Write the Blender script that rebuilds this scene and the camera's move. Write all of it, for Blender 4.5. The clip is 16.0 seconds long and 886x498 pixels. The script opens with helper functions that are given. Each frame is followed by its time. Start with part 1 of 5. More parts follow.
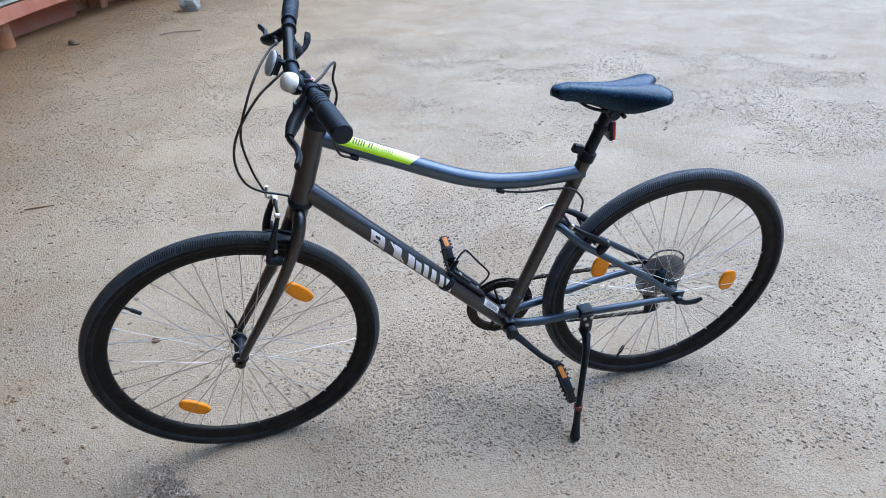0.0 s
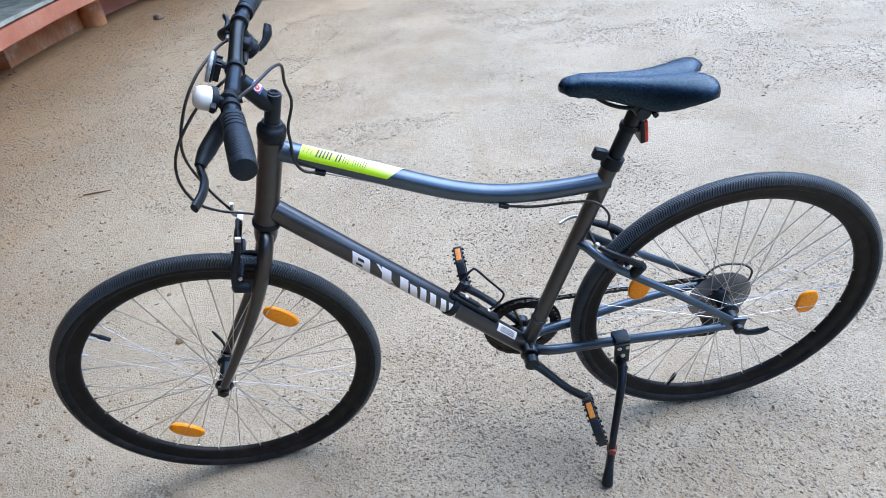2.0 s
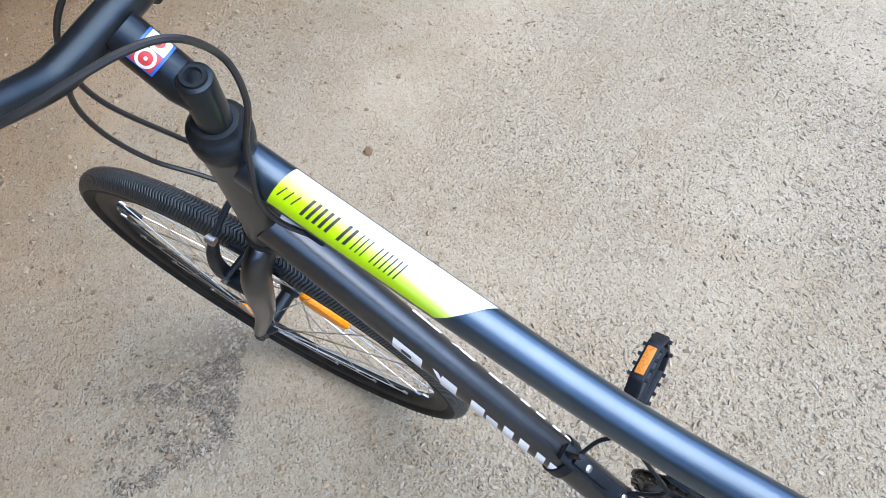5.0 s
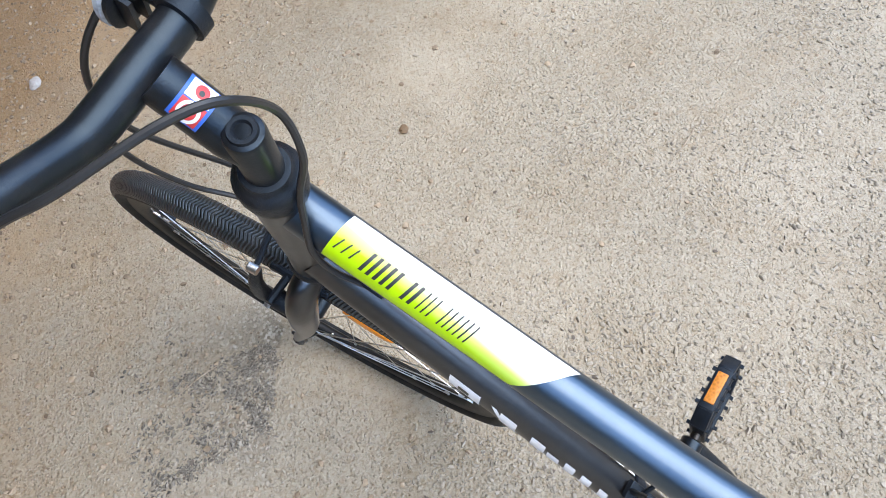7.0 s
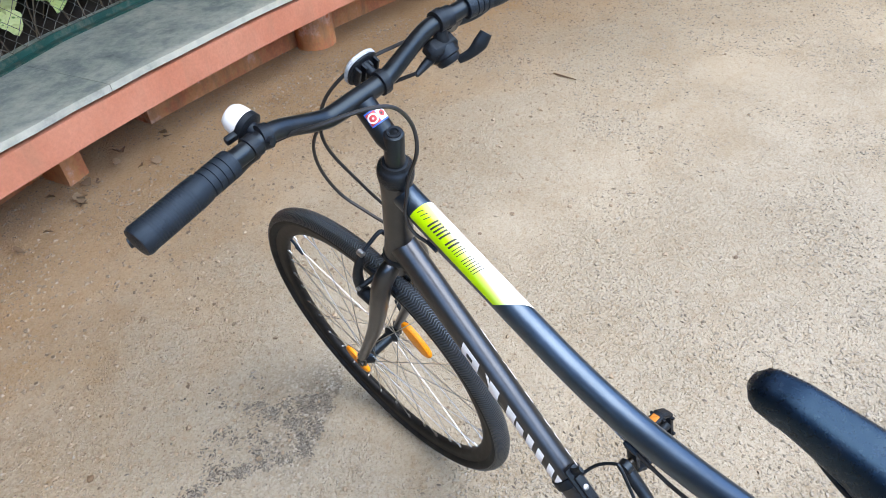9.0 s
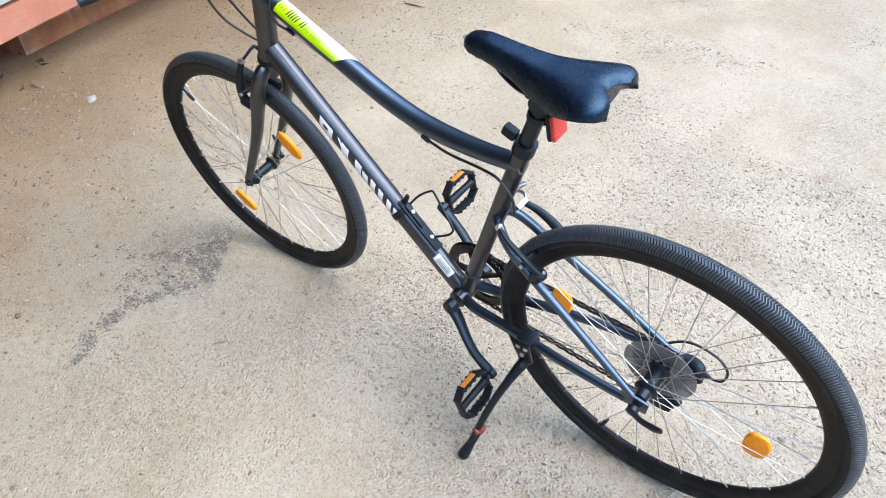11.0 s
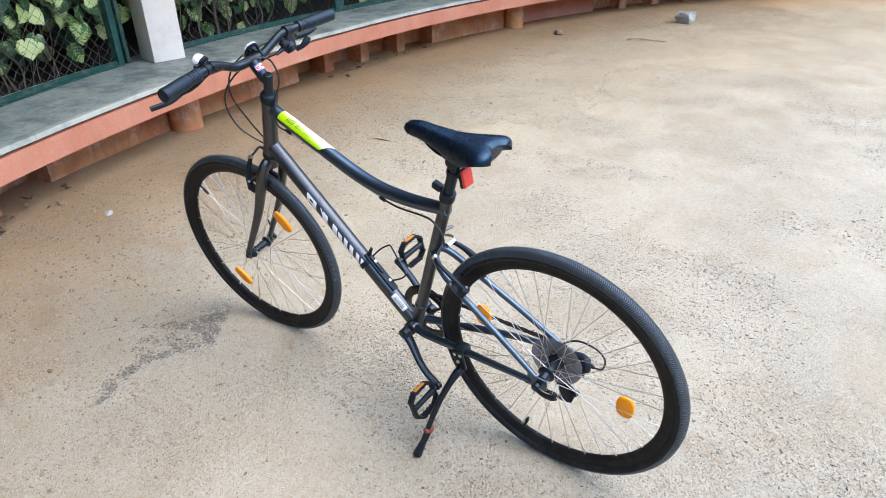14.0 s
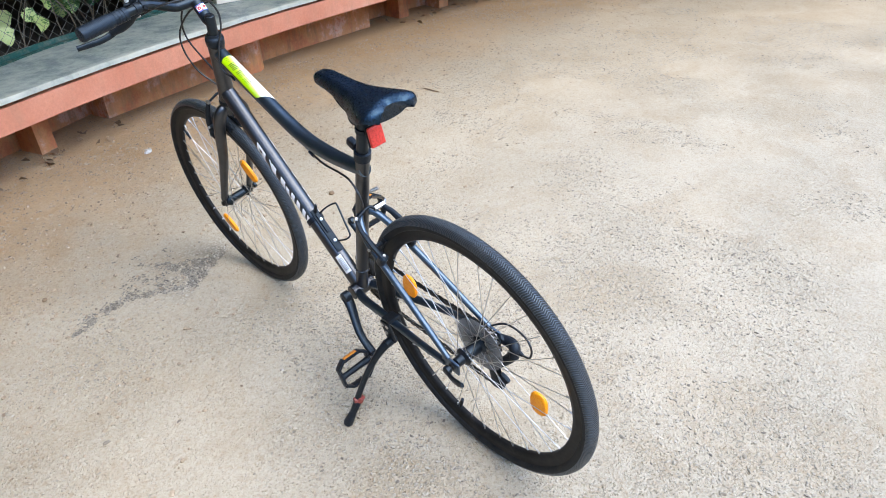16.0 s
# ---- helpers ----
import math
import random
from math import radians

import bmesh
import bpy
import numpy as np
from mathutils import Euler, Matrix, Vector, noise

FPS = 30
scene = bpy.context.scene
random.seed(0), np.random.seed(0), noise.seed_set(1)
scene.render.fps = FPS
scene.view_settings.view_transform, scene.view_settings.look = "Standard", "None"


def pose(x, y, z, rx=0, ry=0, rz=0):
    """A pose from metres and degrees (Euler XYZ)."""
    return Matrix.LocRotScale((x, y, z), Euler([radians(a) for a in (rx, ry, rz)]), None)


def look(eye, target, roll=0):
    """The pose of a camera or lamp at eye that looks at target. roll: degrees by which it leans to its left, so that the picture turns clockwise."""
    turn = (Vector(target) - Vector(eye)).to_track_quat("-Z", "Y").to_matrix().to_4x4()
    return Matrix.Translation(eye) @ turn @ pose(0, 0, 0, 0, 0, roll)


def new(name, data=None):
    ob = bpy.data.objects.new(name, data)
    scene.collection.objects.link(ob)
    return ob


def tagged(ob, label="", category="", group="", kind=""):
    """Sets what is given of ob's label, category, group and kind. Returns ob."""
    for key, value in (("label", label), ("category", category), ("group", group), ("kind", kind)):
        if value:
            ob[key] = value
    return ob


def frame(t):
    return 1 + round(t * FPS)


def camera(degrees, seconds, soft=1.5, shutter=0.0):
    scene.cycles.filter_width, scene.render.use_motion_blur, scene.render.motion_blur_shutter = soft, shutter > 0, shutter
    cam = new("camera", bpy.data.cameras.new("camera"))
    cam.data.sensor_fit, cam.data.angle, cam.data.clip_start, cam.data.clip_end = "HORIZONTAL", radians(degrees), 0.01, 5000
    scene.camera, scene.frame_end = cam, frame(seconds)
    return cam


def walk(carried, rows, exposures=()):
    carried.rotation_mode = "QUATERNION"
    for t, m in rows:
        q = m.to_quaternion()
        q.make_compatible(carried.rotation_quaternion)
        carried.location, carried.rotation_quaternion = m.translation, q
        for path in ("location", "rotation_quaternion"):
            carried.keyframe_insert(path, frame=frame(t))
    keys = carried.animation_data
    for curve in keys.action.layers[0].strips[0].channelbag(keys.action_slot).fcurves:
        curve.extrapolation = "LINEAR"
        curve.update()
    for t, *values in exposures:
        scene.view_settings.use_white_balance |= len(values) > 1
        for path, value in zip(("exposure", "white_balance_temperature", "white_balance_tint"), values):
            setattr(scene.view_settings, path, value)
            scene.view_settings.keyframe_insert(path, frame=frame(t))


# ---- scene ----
cam = camera(66.80, 16.0, soft=0.3)
PATH = [
    (0, (0.7774, 0.0003, 1.3574), (0.0107, 1.5459, 0.3459), -1.79),
    (0.5, (0.7303, -0.0006, 1.3453), (0.0224, 1.5689, 0.3276), -2.94),
    (1, (0.7334, 0.0413, 1.3420), (0.1061, 1.6148, 0.2788), -1.55),
    (1.5, (0.8188, 0.1958, 1.3309), (0.0271, 1.6720, 0.2381), -4.28),
    (2, (0.8457, 0.3440, 1.3366), (-0.1627, 1.6770, 0.2383), -7.12),
    (2.5, (0.7431, 0.5224, 1.3016), (-0.2899, 1.8332, 0.1993), -6.16),
    (3, (0.6339, 0.6824, 1.3147), (-0.3434, 1.9075, 0.0721), -3.00),
    (3.5, (0.6298, 0.8579, 1.3198), (-0.6454, 1.6802, 0.0168), -5.66),
    (3.7, (0.6252, 0.9219, 1.3058), (-0.7489, 1.5277, -0.0151), -8.47),
    (5.8, (0.3011, 1.1384, 1.2392), (-0.7675, 1.2013, -0.4501), -13.64),
    (6, (0.3004, 1.1390, 1.2374), (-0.7575, 1.1656, -0.4597), -14.68),
    (6.5, (0.3032, 1.1311, 1.2404), (-0.7579, 1.1375, -0.4548), -16.25),
    (7, (0.3003, 1.1155, 1.2425), (-0.7784, 1.1759, -0.4406), -15.24),
    (7.5, (0.3179, 1.0711, 1.2670), (-0.8658, 1.2290, -0.3373), -11.62),
    (8, (0.3818, 1.0247, 1.2922), (-0.8794, 1.2913, -0.2370), -7.34),
    (8.5, (0.5366, 1.0767, 1.3389), (-0.9585, 1.2582, 0.0229), -2.45),
    (9, (0.7308, 1.0980, 1.3749), (-0.8209, 1.0747, 0.1133), -5.38),
    (9.5, (0.8775, 1.0616, 1.3467), (-0.6978, 1.1721, 0.1195), -3.61),
    (10, (1.0100, 1.0663, 1.3426), (-0.4431, 1.3185, -0.0083), -1.40),
    (10.2, (1.0849, 1.0980, 1.3423), (-0.3678, 1.3350, -0.0117), -1.41),
    (12.3, (1.6131, 1.1039, 1.3809), (0.0814, 1.5262, 0.1662), -2.61),
    (12.5, (1.6688, 1.1453, 1.3899), (0.0515, 1.4318, 0.2487), -4.11),
    (13, (1.7614, 1.1577, 1.4099), (0.1034, 1.3431, 0.3069), -4.95),
    (13.5, (1.8212, 1.0748, 1.4168), (0.0797, 1.3610, 0.4758), -3.14),
    (14, (1.8668, 1.0388, 1.4210), (0.1671, 1.4729, 0.4604), -1.25),
    (14.5, (1.8899, 1.0993, 1.4178), (0.2183, 1.4950, 0.3935), -2.53),
    (15, (1.9141, 1.2782, 1.3924), (0.2499, 1.4497, 0.2966), -4.64),
    (15.5, (1.9263, 1.4167, 1.4038), (0.2068, 1.4482, 0.3830), -7.11),
    (16, (1.8081, 1.5168, 1.3670), (0.1215, 1.5973, 0.2951), -2.90),
]
walk(cam, [(t, look(eye, target, roll)) for t, eye, target, roll in PATH],
     exposures=[(0.0, 2.1, 6150, 9), (1.5, 2.25, 6150, 9), (3.0, 2.46, 6250, 8), (6.0, 2.47, 6650, 8), (9.0, 2.51, 6900, 9), (10.0, 2.73, 6600, 8), (12.5, 2.68, 6750, 8), (14.0, 2.58, 6700, 8), (16.0, 2.61, 6700, 8)])

# ---- world and sun: open shade under a bright sky ----
world = bpy.data.worlds.new("World")
scene.world = world
world.use_nodes = True
wn, wl = world.node_tree.nodes, world.node_tree.links
sky = wn.new("ShaderNodeTexSky")
sky.sky_type, sky.sun_disc = "NISHITA", False
sky.sun_elevation, sky.sun_rotation = radians(58), radians(33)
sky.air_density, sky.dust_density, sky.ozone_density = 1.0, 0.3, 3.0
wn["Background"].inputs["Strength"].default_value = 0.15
wl.new(sky.outputs["Color"], wn["Background"].inputs["Color"])
lamp = bpy.data.lights.new("sun", "SUN")
lamp.energy, lamp.angle, lamp.color = 0.9, radians(66), (1.0, 0.93, 0.84)
sun = new("sun", lamp)
sun.matrix_world = look((3.0, 4.6, 9.0), (0, 0, 0))


# ---- materials ----
def material(name):
    m = bpy.data.materials.new(name)
    m.use_nodes = True
    nt = m.node_tree
    return m, nt.nodes, nt.links, nt.nodes["Principled BSDF"]


def ramp(n, l, src, stops):
    r = n.new("ShaderNodeValToRGB")
    e = r.color_ramp.elements
    while len(e) < len(stops):
        e.new(0.5)
    for el, (p, c) in zip(e, stops):
        el.position, el.color = p, (*c, 1) if len(c) == 3 else c
    l.new(src, r.inputs["Fac"])
    return r.outputs["Color"]


def noise_tex(n, l, scale, detail=4, rough=0.55, vec=None):
    x = n.new("ShaderNodeTexNoise")
    x.inputs["Scale"].default_value, x.inputs["Detail"].default_value, x.inputs["Roughness"].default_value = scale, detail, rough
    if vec:
        l.new(vec, x.inputs["Vector"])
    return x.outputs["Fac"]


def mix(n, l, f, a, b, how="MIX"):
    x = n.new("ShaderNodeMix")
    x.data_type, x.blend_type = "RGBA", how
    for sock, v in ((x.inputs["Factor"], f), (x.inputs[6], a), (x.inputs[7], b)):
        if isinstance(v, bpy.types.NodeSocket):
            l.new(v, sock)
        elif isinstance(v, tuple):
            sock.default_value = (*v, 1)
        else:
            sock.default_value = v
    return x.outputs[2]


def maths(n, l, op, a, b=0.0, c=None):
    x = n.new("ShaderNodeMath")
    x.operation = op
    for sock, v in zip(x.inputs, (a, b, c)):
        if isinstance(v, bpy.types.NodeSocket):
            l.new(v, sock)
        elif v is not None:
            sock.default_value = v
    return x.outputs[0]


def bump(n, l, bsdf, height, strength, dist, chain=None):
    x = n.new("ShaderNodeBump")
    x.inputs["Strength"].default_value, x.inputs["Distance"].default_value = strength, dist
    l.new(height, x.inputs["Height"])
    if chain:
        l.new(chain, x.inputs["Normal"])
    l.new(x.outputs["Normal"], bsdf.inputs["Normal"])
    return x.outputs["Normal"]


def surface(name, c1, c2, scale=20.0, rough=0.5, metal=0.0, relief=0.0, relief_scale=200.0, coat=0.0, spread=0.12, grime=None, grime_amount=0.3, shine=0.5, sheen=None):
    """A plain material with two scales of variation in colour and gloss, fine relief and dust."""
    m, n, l, b = material(name)
    tc = n.new("ShaderNodeTexCoord").outputs["Object"]
    big, fine = noise_tex(n, l, scale, 5, 0.6, tc), noise_tex(n, l, scale * 9, 3, 0.6, tc)
    col = ramp(n, l, big, [(0.3, c1), (0.7, c2)])
    col = mix(n, l, 0.25, col, ramp(n, l, fine, [(0.3, c1), (0.7, c2)]))
    if grime:
        dirt = ramp(n, l, noise_tex(n, l, scale * 2.3, 6, 0.7, tc), [(0.5, (0, 0, 0)), (0.75, (grime_amount,) * 3)])
        col = mix(n, l, dirt, col, grime)
    l.new(col, b.inputs["Base Color"])
    l.new(maths(n, l, "MULTIPLY_ADD", fine, spread * 2, rough - spread), b.inputs["Roughness"])
    b.inputs["Metallic"].default_value, b.inputs["Coat Weight"].default_value = metal, coat
    b.inputs["Coat Roughness"].default_value, b.inputs["Specular IOR Level"].default_value = 0.15, shine
    if sheen:
        b.inputs["Specular Tint"].default_value = (*sheen, 1)
    if relief:
        bump(n, l, b, noise_tex(n, l, relief_scale, 4, 0.6, tc), relief, 0.002)
    return m


DUST = (0.36, 0.30, 0.23)
COOL = (0.58, 0.80, 1.0)
frame_paint = surface("graphite_paint", (0.062, 0.065, 0.070), (0.084, 0.087, 0.093), 14, 0.33, 0.92, 0.04, 900, 0.2, 0.05, DUST, 0.05)
blue_paint = surface("midnight_blue_paint", (0.062, 0.092, 0.126), (0.084, 0.118, 0.158), 14, 0.36, 0.92, 0.03, 900, 0.3, 0.05, DUST, 0.05)
black_paint = surface("black_satin_paint", (0.006, 0.0065, 0.0075), (0.011, 0.012, 0.014), 18, 0.32, 0.0, 0.1, 700, 0.0, 0.08, DUST, 0.03, 0.42, COOL)
black_plastic = surface("black_plastic", (0.006, 0.007, 0.009), (0.014, 0.015, 0.018), 30, 0.42, 0.0, 0.25, 900, 0.0, 0.1, DUST, 0.03, 0.30, COOL)
grip_rubber = surface("grip_rubber", (0.006, 0.008, 0.012), (0.012, 0.015, 0.021), 40, 0.46, 0.0, 0.35, 1500, 0.0, 0.08, None, 0.3, 0.42, COOL)
saddle_vinyl = surface("saddle_vinyl", (0.002, 0.004, 0.008), (0.004, 0.007, 0.013), 25, 0.28, 0.0, 0.2, 1800, 0.0, 0.05, DUST, 0.02, 0.62, (0.34, 0.66, 1.0))
rim_black = surface("black_rim", (0.006, 0.006, 0.006), (0.014, 0.0135, 0.013), 16, 0.42, 0.0, 0.0, 400, 0.0, 0.08, DUST, 0.04, 0.14)
steel = surface("bright_steel", (0.46, 0.46, 0.46), (0.60, 0.60, 0.59), 30, 0.34, 1.0)
dull_steel = surface("dull_steel", (0.2, 0.2, 0.2), (0.38, 0.37, 0.36), 40, 0.42, 0.9, 0.1, 600, 0, 0.1, (0.12, 0.09, 0.06), 0.4)
alloy = surface("alloy", (0.5, 0.5, 0.5), (0.66, 0.66, 0.65), 30, 0.36, 1.0)
dark_steel = surface("oiled_steel", (0.025, 0.024, 0.022), (0.07, 0.066, 0.06), 60, 0.4, 0.8, 0.1, 900)
cable_black = surface("cable_housing", (0.012, 0.012, 0.013), (0.02, 0.02, 0.02), 60, 0.4)
white_print = surface("white_print", (0.84, 0.85, 0.87), (0.90, 0.90, 0.91), 30, 0.4, 0, 0, 1, 0.3, 0.06, DUST, 0.15)
dark_print = surface("dark_print", (0.02, 0.022, 0.02), (0.03, 0.032, 0.03), 40, 0.4)
white_plastic = surface("white_plastic", (0.78, 0.78, 0.76), (0.84, 0.84, 0.83), 30, 0.3, 0, 0, 1, 0.3, 0.05)
label_white = surface("label_white", (0.6, 0.61, 0.62), (0.75, 0.75, 0.75), 80, 0.45)
blue_print = surface("blue_print", (0.02, 0.09, 0.42), (0.03, 0.12, 0.5), 40, 0.4)
red_print = surface("red_print", (0.45, 0.03, 0.03), (0.55, 0.05, 0.05), 40, 0.4)
rust_rubber = surface("rust_red_plastic", (0.16, 0.03, 0.02), (0.24, 0.05, 0.04), 60, 0.5)


def reflector_material(name, c, glow=0.0):
    m, n, l, b = material(name)
    tc = n.new("ShaderNodeTexCoord").outputs["Object"]
    v = n.new("ShaderNodeTexVoronoi")
    v.inputs["Scale"].default_value = 260
    l.new(tc, v.inputs["Vector"])
    l.new(mix(n, l, ramp(n, l, v.outputs["Distance"], [(0.0, (0, 0, 0)), (0.6, (1, 1, 1))]), c, tuple(min(1, x * 1.7 + 0.01) for x in c)), b.inputs["Base Color"])
    b.inputs["Roughness"].default_value, b.inputs["Coat Weight"].default_value, b.inputs["Coat Roughness"].default_value = 0.38, 0.12, 0.1
    b.inputs["Specular IOR Level"].default_value = 0.25
    bump(n, l, b, v.outputs["Distance"], 0.25, 0.001)
    return m


amber = reflector_material("amber_lens", (0.90, 0.20, 0.0))
dull_amber = reflector_material("dusty_amber_lens", (0.34, 0.12, 0.015))
red_lens = reflector_material("red_lens", (0.42, 0.03, 0.02))
clear_lens = reflector_material("clear_lens", (0.26, 0.28, 0.30))


def tyre_material():
    m, n, l, b = material("tyre_rubber")
    tc = n.new("ShaderNodeTexCoord").outputs["Object"]
    s = n.new("ShaderNodeSeparateXYZ")
    l.new(tc, s.inputs[0])
    x, y, z = s.outputs
    ang = maths(n, l, "ARCTAN2", x, z)
    rad = maths(n, l, "SQRT", maths(n, l, "ADD", maths(n, l, "MULTIPLY", x, x), maths(n, l, "MULTIPLY", z, z)))
    chev = maths(n, l, "ADD", maths(n, l, "MULTIPLY", ang, 430.0), maths(n, l, "MULTIPLY", maths(n, l, "PINGPONG", maths(n, l, "ADD", y, 0.1008), 0.0084), 620.0))
    blocks = maths(n, l, "SINE", chev)
    tread = maths(n, l, "GREATER_THAN", rad, 0.3305)
    groove = maths(n, l, "MULTIPLY", maths(n, l, "SMOOTH_MIN", blocks, 0.1), tread)
    dust = ramp(n, l, noise_tex(n, l, 30, 6, 0.7, tc), [(0.35, (0.0, 0.0, 0.0)), (0.75, (0.5, 0.5, 0.5))])
    col = ramp(n, l, noise_tex(n, l, 14, 4, 0.6, tc), [(0.3, (0.007, 0.007, 0.007)), (0.7, (0.011, 0.0105, 0.010))])
    worn = mix(n, l, maths(n, l, "MULTIPLY", tread, ramp(n, l, blocks, [(0.40, (0, 0, 0)), (0.65, (0.9, 0.9, 0.9))])), col, (0.045, 0.052, 0.060))
    l.new(mix(n, l, maths(n, l, "MULTIPLY", dust, 0.14), worn, DUST), b.inputs["Base Color"])
    l.new(maths(n, l, "MULTIPLY_ADD", tread, -0.22, 0.6), b.inputs["Roughness"])
    l.new(maths(n, l, "MULTIPLY_ADD", tread, 0.35, 0.22), b.inputs["Specular IOR Level"])
    b.inputs["Specular Tint"].default_value = (*COOL, 1)
    nrm = bump(n, l, b, groove, 0.9, 0.0015)
    bump(n, l, b, noise_tex(n, l, 700, 3, 0.6, tc), 0.15, 0.001, nrm)
    return m


tyre_rubber = tyre_material()


def decal_material():
    """White print that fades to lime along the lower edge and the front."""
    m, n, l, b = material("lime_fade_print")
    uv = n.new("ShaderNodeTexCoord").outputs["UV"]
    s = n.new("ShaderNodeSeparateXYZ")
    l.new(uv, s.inputs[0])
    u, v = s.outputs[0], s.outputs[1]
    f = maths(n, l, "ADD", maths(n, l, "MULTIPLY", v, 1.15), maths(n, l, "MULTIPLY", maths(n, l, "SUBTRACT", 0.5, u), 0.55))
    l.new(ramp(n, l, f, [(0.42, (0.80, 0.82, 0.74)), (0.60, (0.60, 0.78, 0.16)), (0.82, (0.42, 0.68, 0.0))]), b.inputs["Base Color"])
    b.inputs["Roughness"].default_value, b.inputs["Coat Weight"].default_value = 0.36, 0.4
    return m


lime_print = decal_material()


def ground_material():
    m, n, l, b = material("sandy_gravel_ground")
    tc = n.new("ShaderNodeTexCoord").outputs["Object"]
    big = noise_tex(n, l, 0.55, 5, 0.6, tc)
    mid = noise_tex(n, l, 4.0, 6, 0.65, tc)
    fine = noise_tex(n, l, 75.0, 7, 0.82, tc)
    grit = n.new("ShaderNodeTexVoronoi")
    grit.inputs["Scale"].default_value = 170
    l.new(tc, grit.inputs["Vector"])
    grit2 = n.new("ShaderNodeTexVoronoi")
    grit2.inputs["Scale"].default_value = 420
    l.new(tc, grit2.inputs["Vector"])
    soft = noise_tex(n, l, 15.0, 5, 0.6, tc)
    bare = noise_tex(n, l, 1.7, 4, 0.55, tc)
    col = ramp(n, l, big, [(0.3, (0.443, 0.378, 0.283)), (0.52, (0.457, 0.396, 0.302)), (0.72, (0.469, 0.410, 0.316))])
    col = mix(n, l, 0.5, col, ramp(n, l, mid, [(0.30, (0.393, 0.329, 0.236)), (0.46, (0.451, 0.387, 0.293)), (0.58, (0.466, 0.406, 0.310)), (0.76, (0.480, 0.425, 0.331))]))
    col = mix(n, l, 0.22, col, ramp(n, l, soft, [(0.30, (0.323, 0.264, 0.183)), (0.50, (0.469, 0.406, 0.303)), (0.70, (0.523, 0.464, 0.365))]))
    rough_ground = ramp(n, l, bare, [(0.36, (0.36,) * 3), (0.58, (0.58,) * 3)])
    col = mix(n, l, rough_ground, col, ramp(n, l, fine, [(0.30, (0.330, 0.278, 0.205)), (0.41, (0.419, 0.358, 0.264)), (0.60, (0.489, 0.428, 0.327)), (0.78, (0.554, 0.500, 0.400))]))
    # speckle of grit and pores at two sizes
    for size, dark in ((48.0, 0.85), (130.0, 0.74)):
        speck = ramp(n, l, noise_tex(n, l, size, 3, 0.7, tc), [(0.34, (dark, dark * 0.93, dark * 0.85)), (0.45, (0.97, 0.96, 0.95)), (0.58, (1, 1, 1)), (0.70, (1.05, 1.05, 1.04))])
        col = mix(n, l, maths(n, l, "MULTIPLY_ADD", rough_ground, 0.7, 0.42), col, mix(n, l, 1.0, col, speck, "MULTIPLY"))
    tread_marks = n.new("ShaderNodeTexNoise")
    tread_marks.inputs["Scale"].default_value, tread_marks.inputs["Detail"].default_value, tread_marks.inputs["Distortion"].default_value = 2.6, 7, 1.2
    l.new(tc, tread_marks.inputs["Vector"])
    col = mix(n, l, ramp(n, l, tread_marks.outputs["Fac"], [(0.36, (0.34,) * 3), (0.52, (0.0,) * 3)]), col, mix(n, l, 1.0, col, (0.80, 0.72, 0.62), "MULTIPLY"))
    # single grains, each with its own tone
    tone = n.new("ShaderNodeSeparateXYZ")
    l.new(grit.outputs["Color"], tone.inputs[0])
    grains = ramp(n, l, tone.outputs[0], [(0.05, (0.30, 0.25, 0.185)), (0.25, (0.37, 0.315, 0.24)), (0.7, (0.44, 0.385, 0.295)), (0.97, (0.52, 0.465, 0.38))])
    loose = maths(n, l, "MULTIPLY", ramp(n, l, grit.outputs["Distance"], [(0.25, (1, 1, 1)), (0.5, (0, 0, 0))]), ramp(n, l, bare, [(0.38, (0.35,) * 3), (0.60, (1.0,) * 3)]))
    loose = maths(n, l, "MULTIPLY", loose, ramp(n, l, tone.outputs[1], [(0.50, (0.06,) * 3), (0.66, (0.9,) * 3)]))
    col = mix(n, l, loose, col, grains)
    # brown dust along the bench
    far = n.new("ShaderNodeVectorMath")
    far.operation = "DISTANCE"
    l.new(tc, far.inputs[0])
    far.inputs[1].default_value = (3.091, 7.663, 0)
    near_bench = maths(n, l, "ADD", maths(n, l, "SUBTRACT", far.outputs["Value"], 7.96), maths(n, l, "MULTIPLY", maths(n, l, "SUBTRACT", mid, 0.5), 1.4))
    col = mix(n, l, ramp(n, l, near_bench, [(0.02, (0, 0, 0)), (0.90, (0.9, 0.9, 0.9))]), col, mix(n, l, 1.0, col, (0.97, 0.77, 0.57), "MULTIPLY"))
    # rain-washed patch of coarse grey grit beside the front wheel, with one sharp edge
    geo = n.new("ShaderNodeSeparateXYZ")
    l.new(tc, geo.inputs[0])
    # earth turns darker and browner towards the far end of the bench
    west = maths(n, l, "ADD", geo.outputs[0], maths(n, l, "MULTIPLY", maths(n, l, "SUBTRACT", mid, 0.5), 1.6))
    col = mix(n, l, ramp(n, l, maths(n, l, "MULTIPLY_ADD", west, -0.2, 0.0), [(0.24, (0, 0, 0)), (0.48, (0.5,) * 3), (0.95, (1.0,) * 3)]), col, mix(n, l, 1.0, col, (0.86, 0.79, 0.70), "MULTIPLY"))
    X = maths(n, l, "ADD", geo.outputs[0], 0.30)
    edge = maths(n, l, "SUBTRACT", maths(n, l, "MULTIPLY_ADD", X, -0.20, 0.742), geo.outputs[1])
    edge = maths(n, l, "ADD", edge, maths(n, l, "MULTIPLY", maths(n, l, "SUBTRACT", mid, 0.5), 0.22))
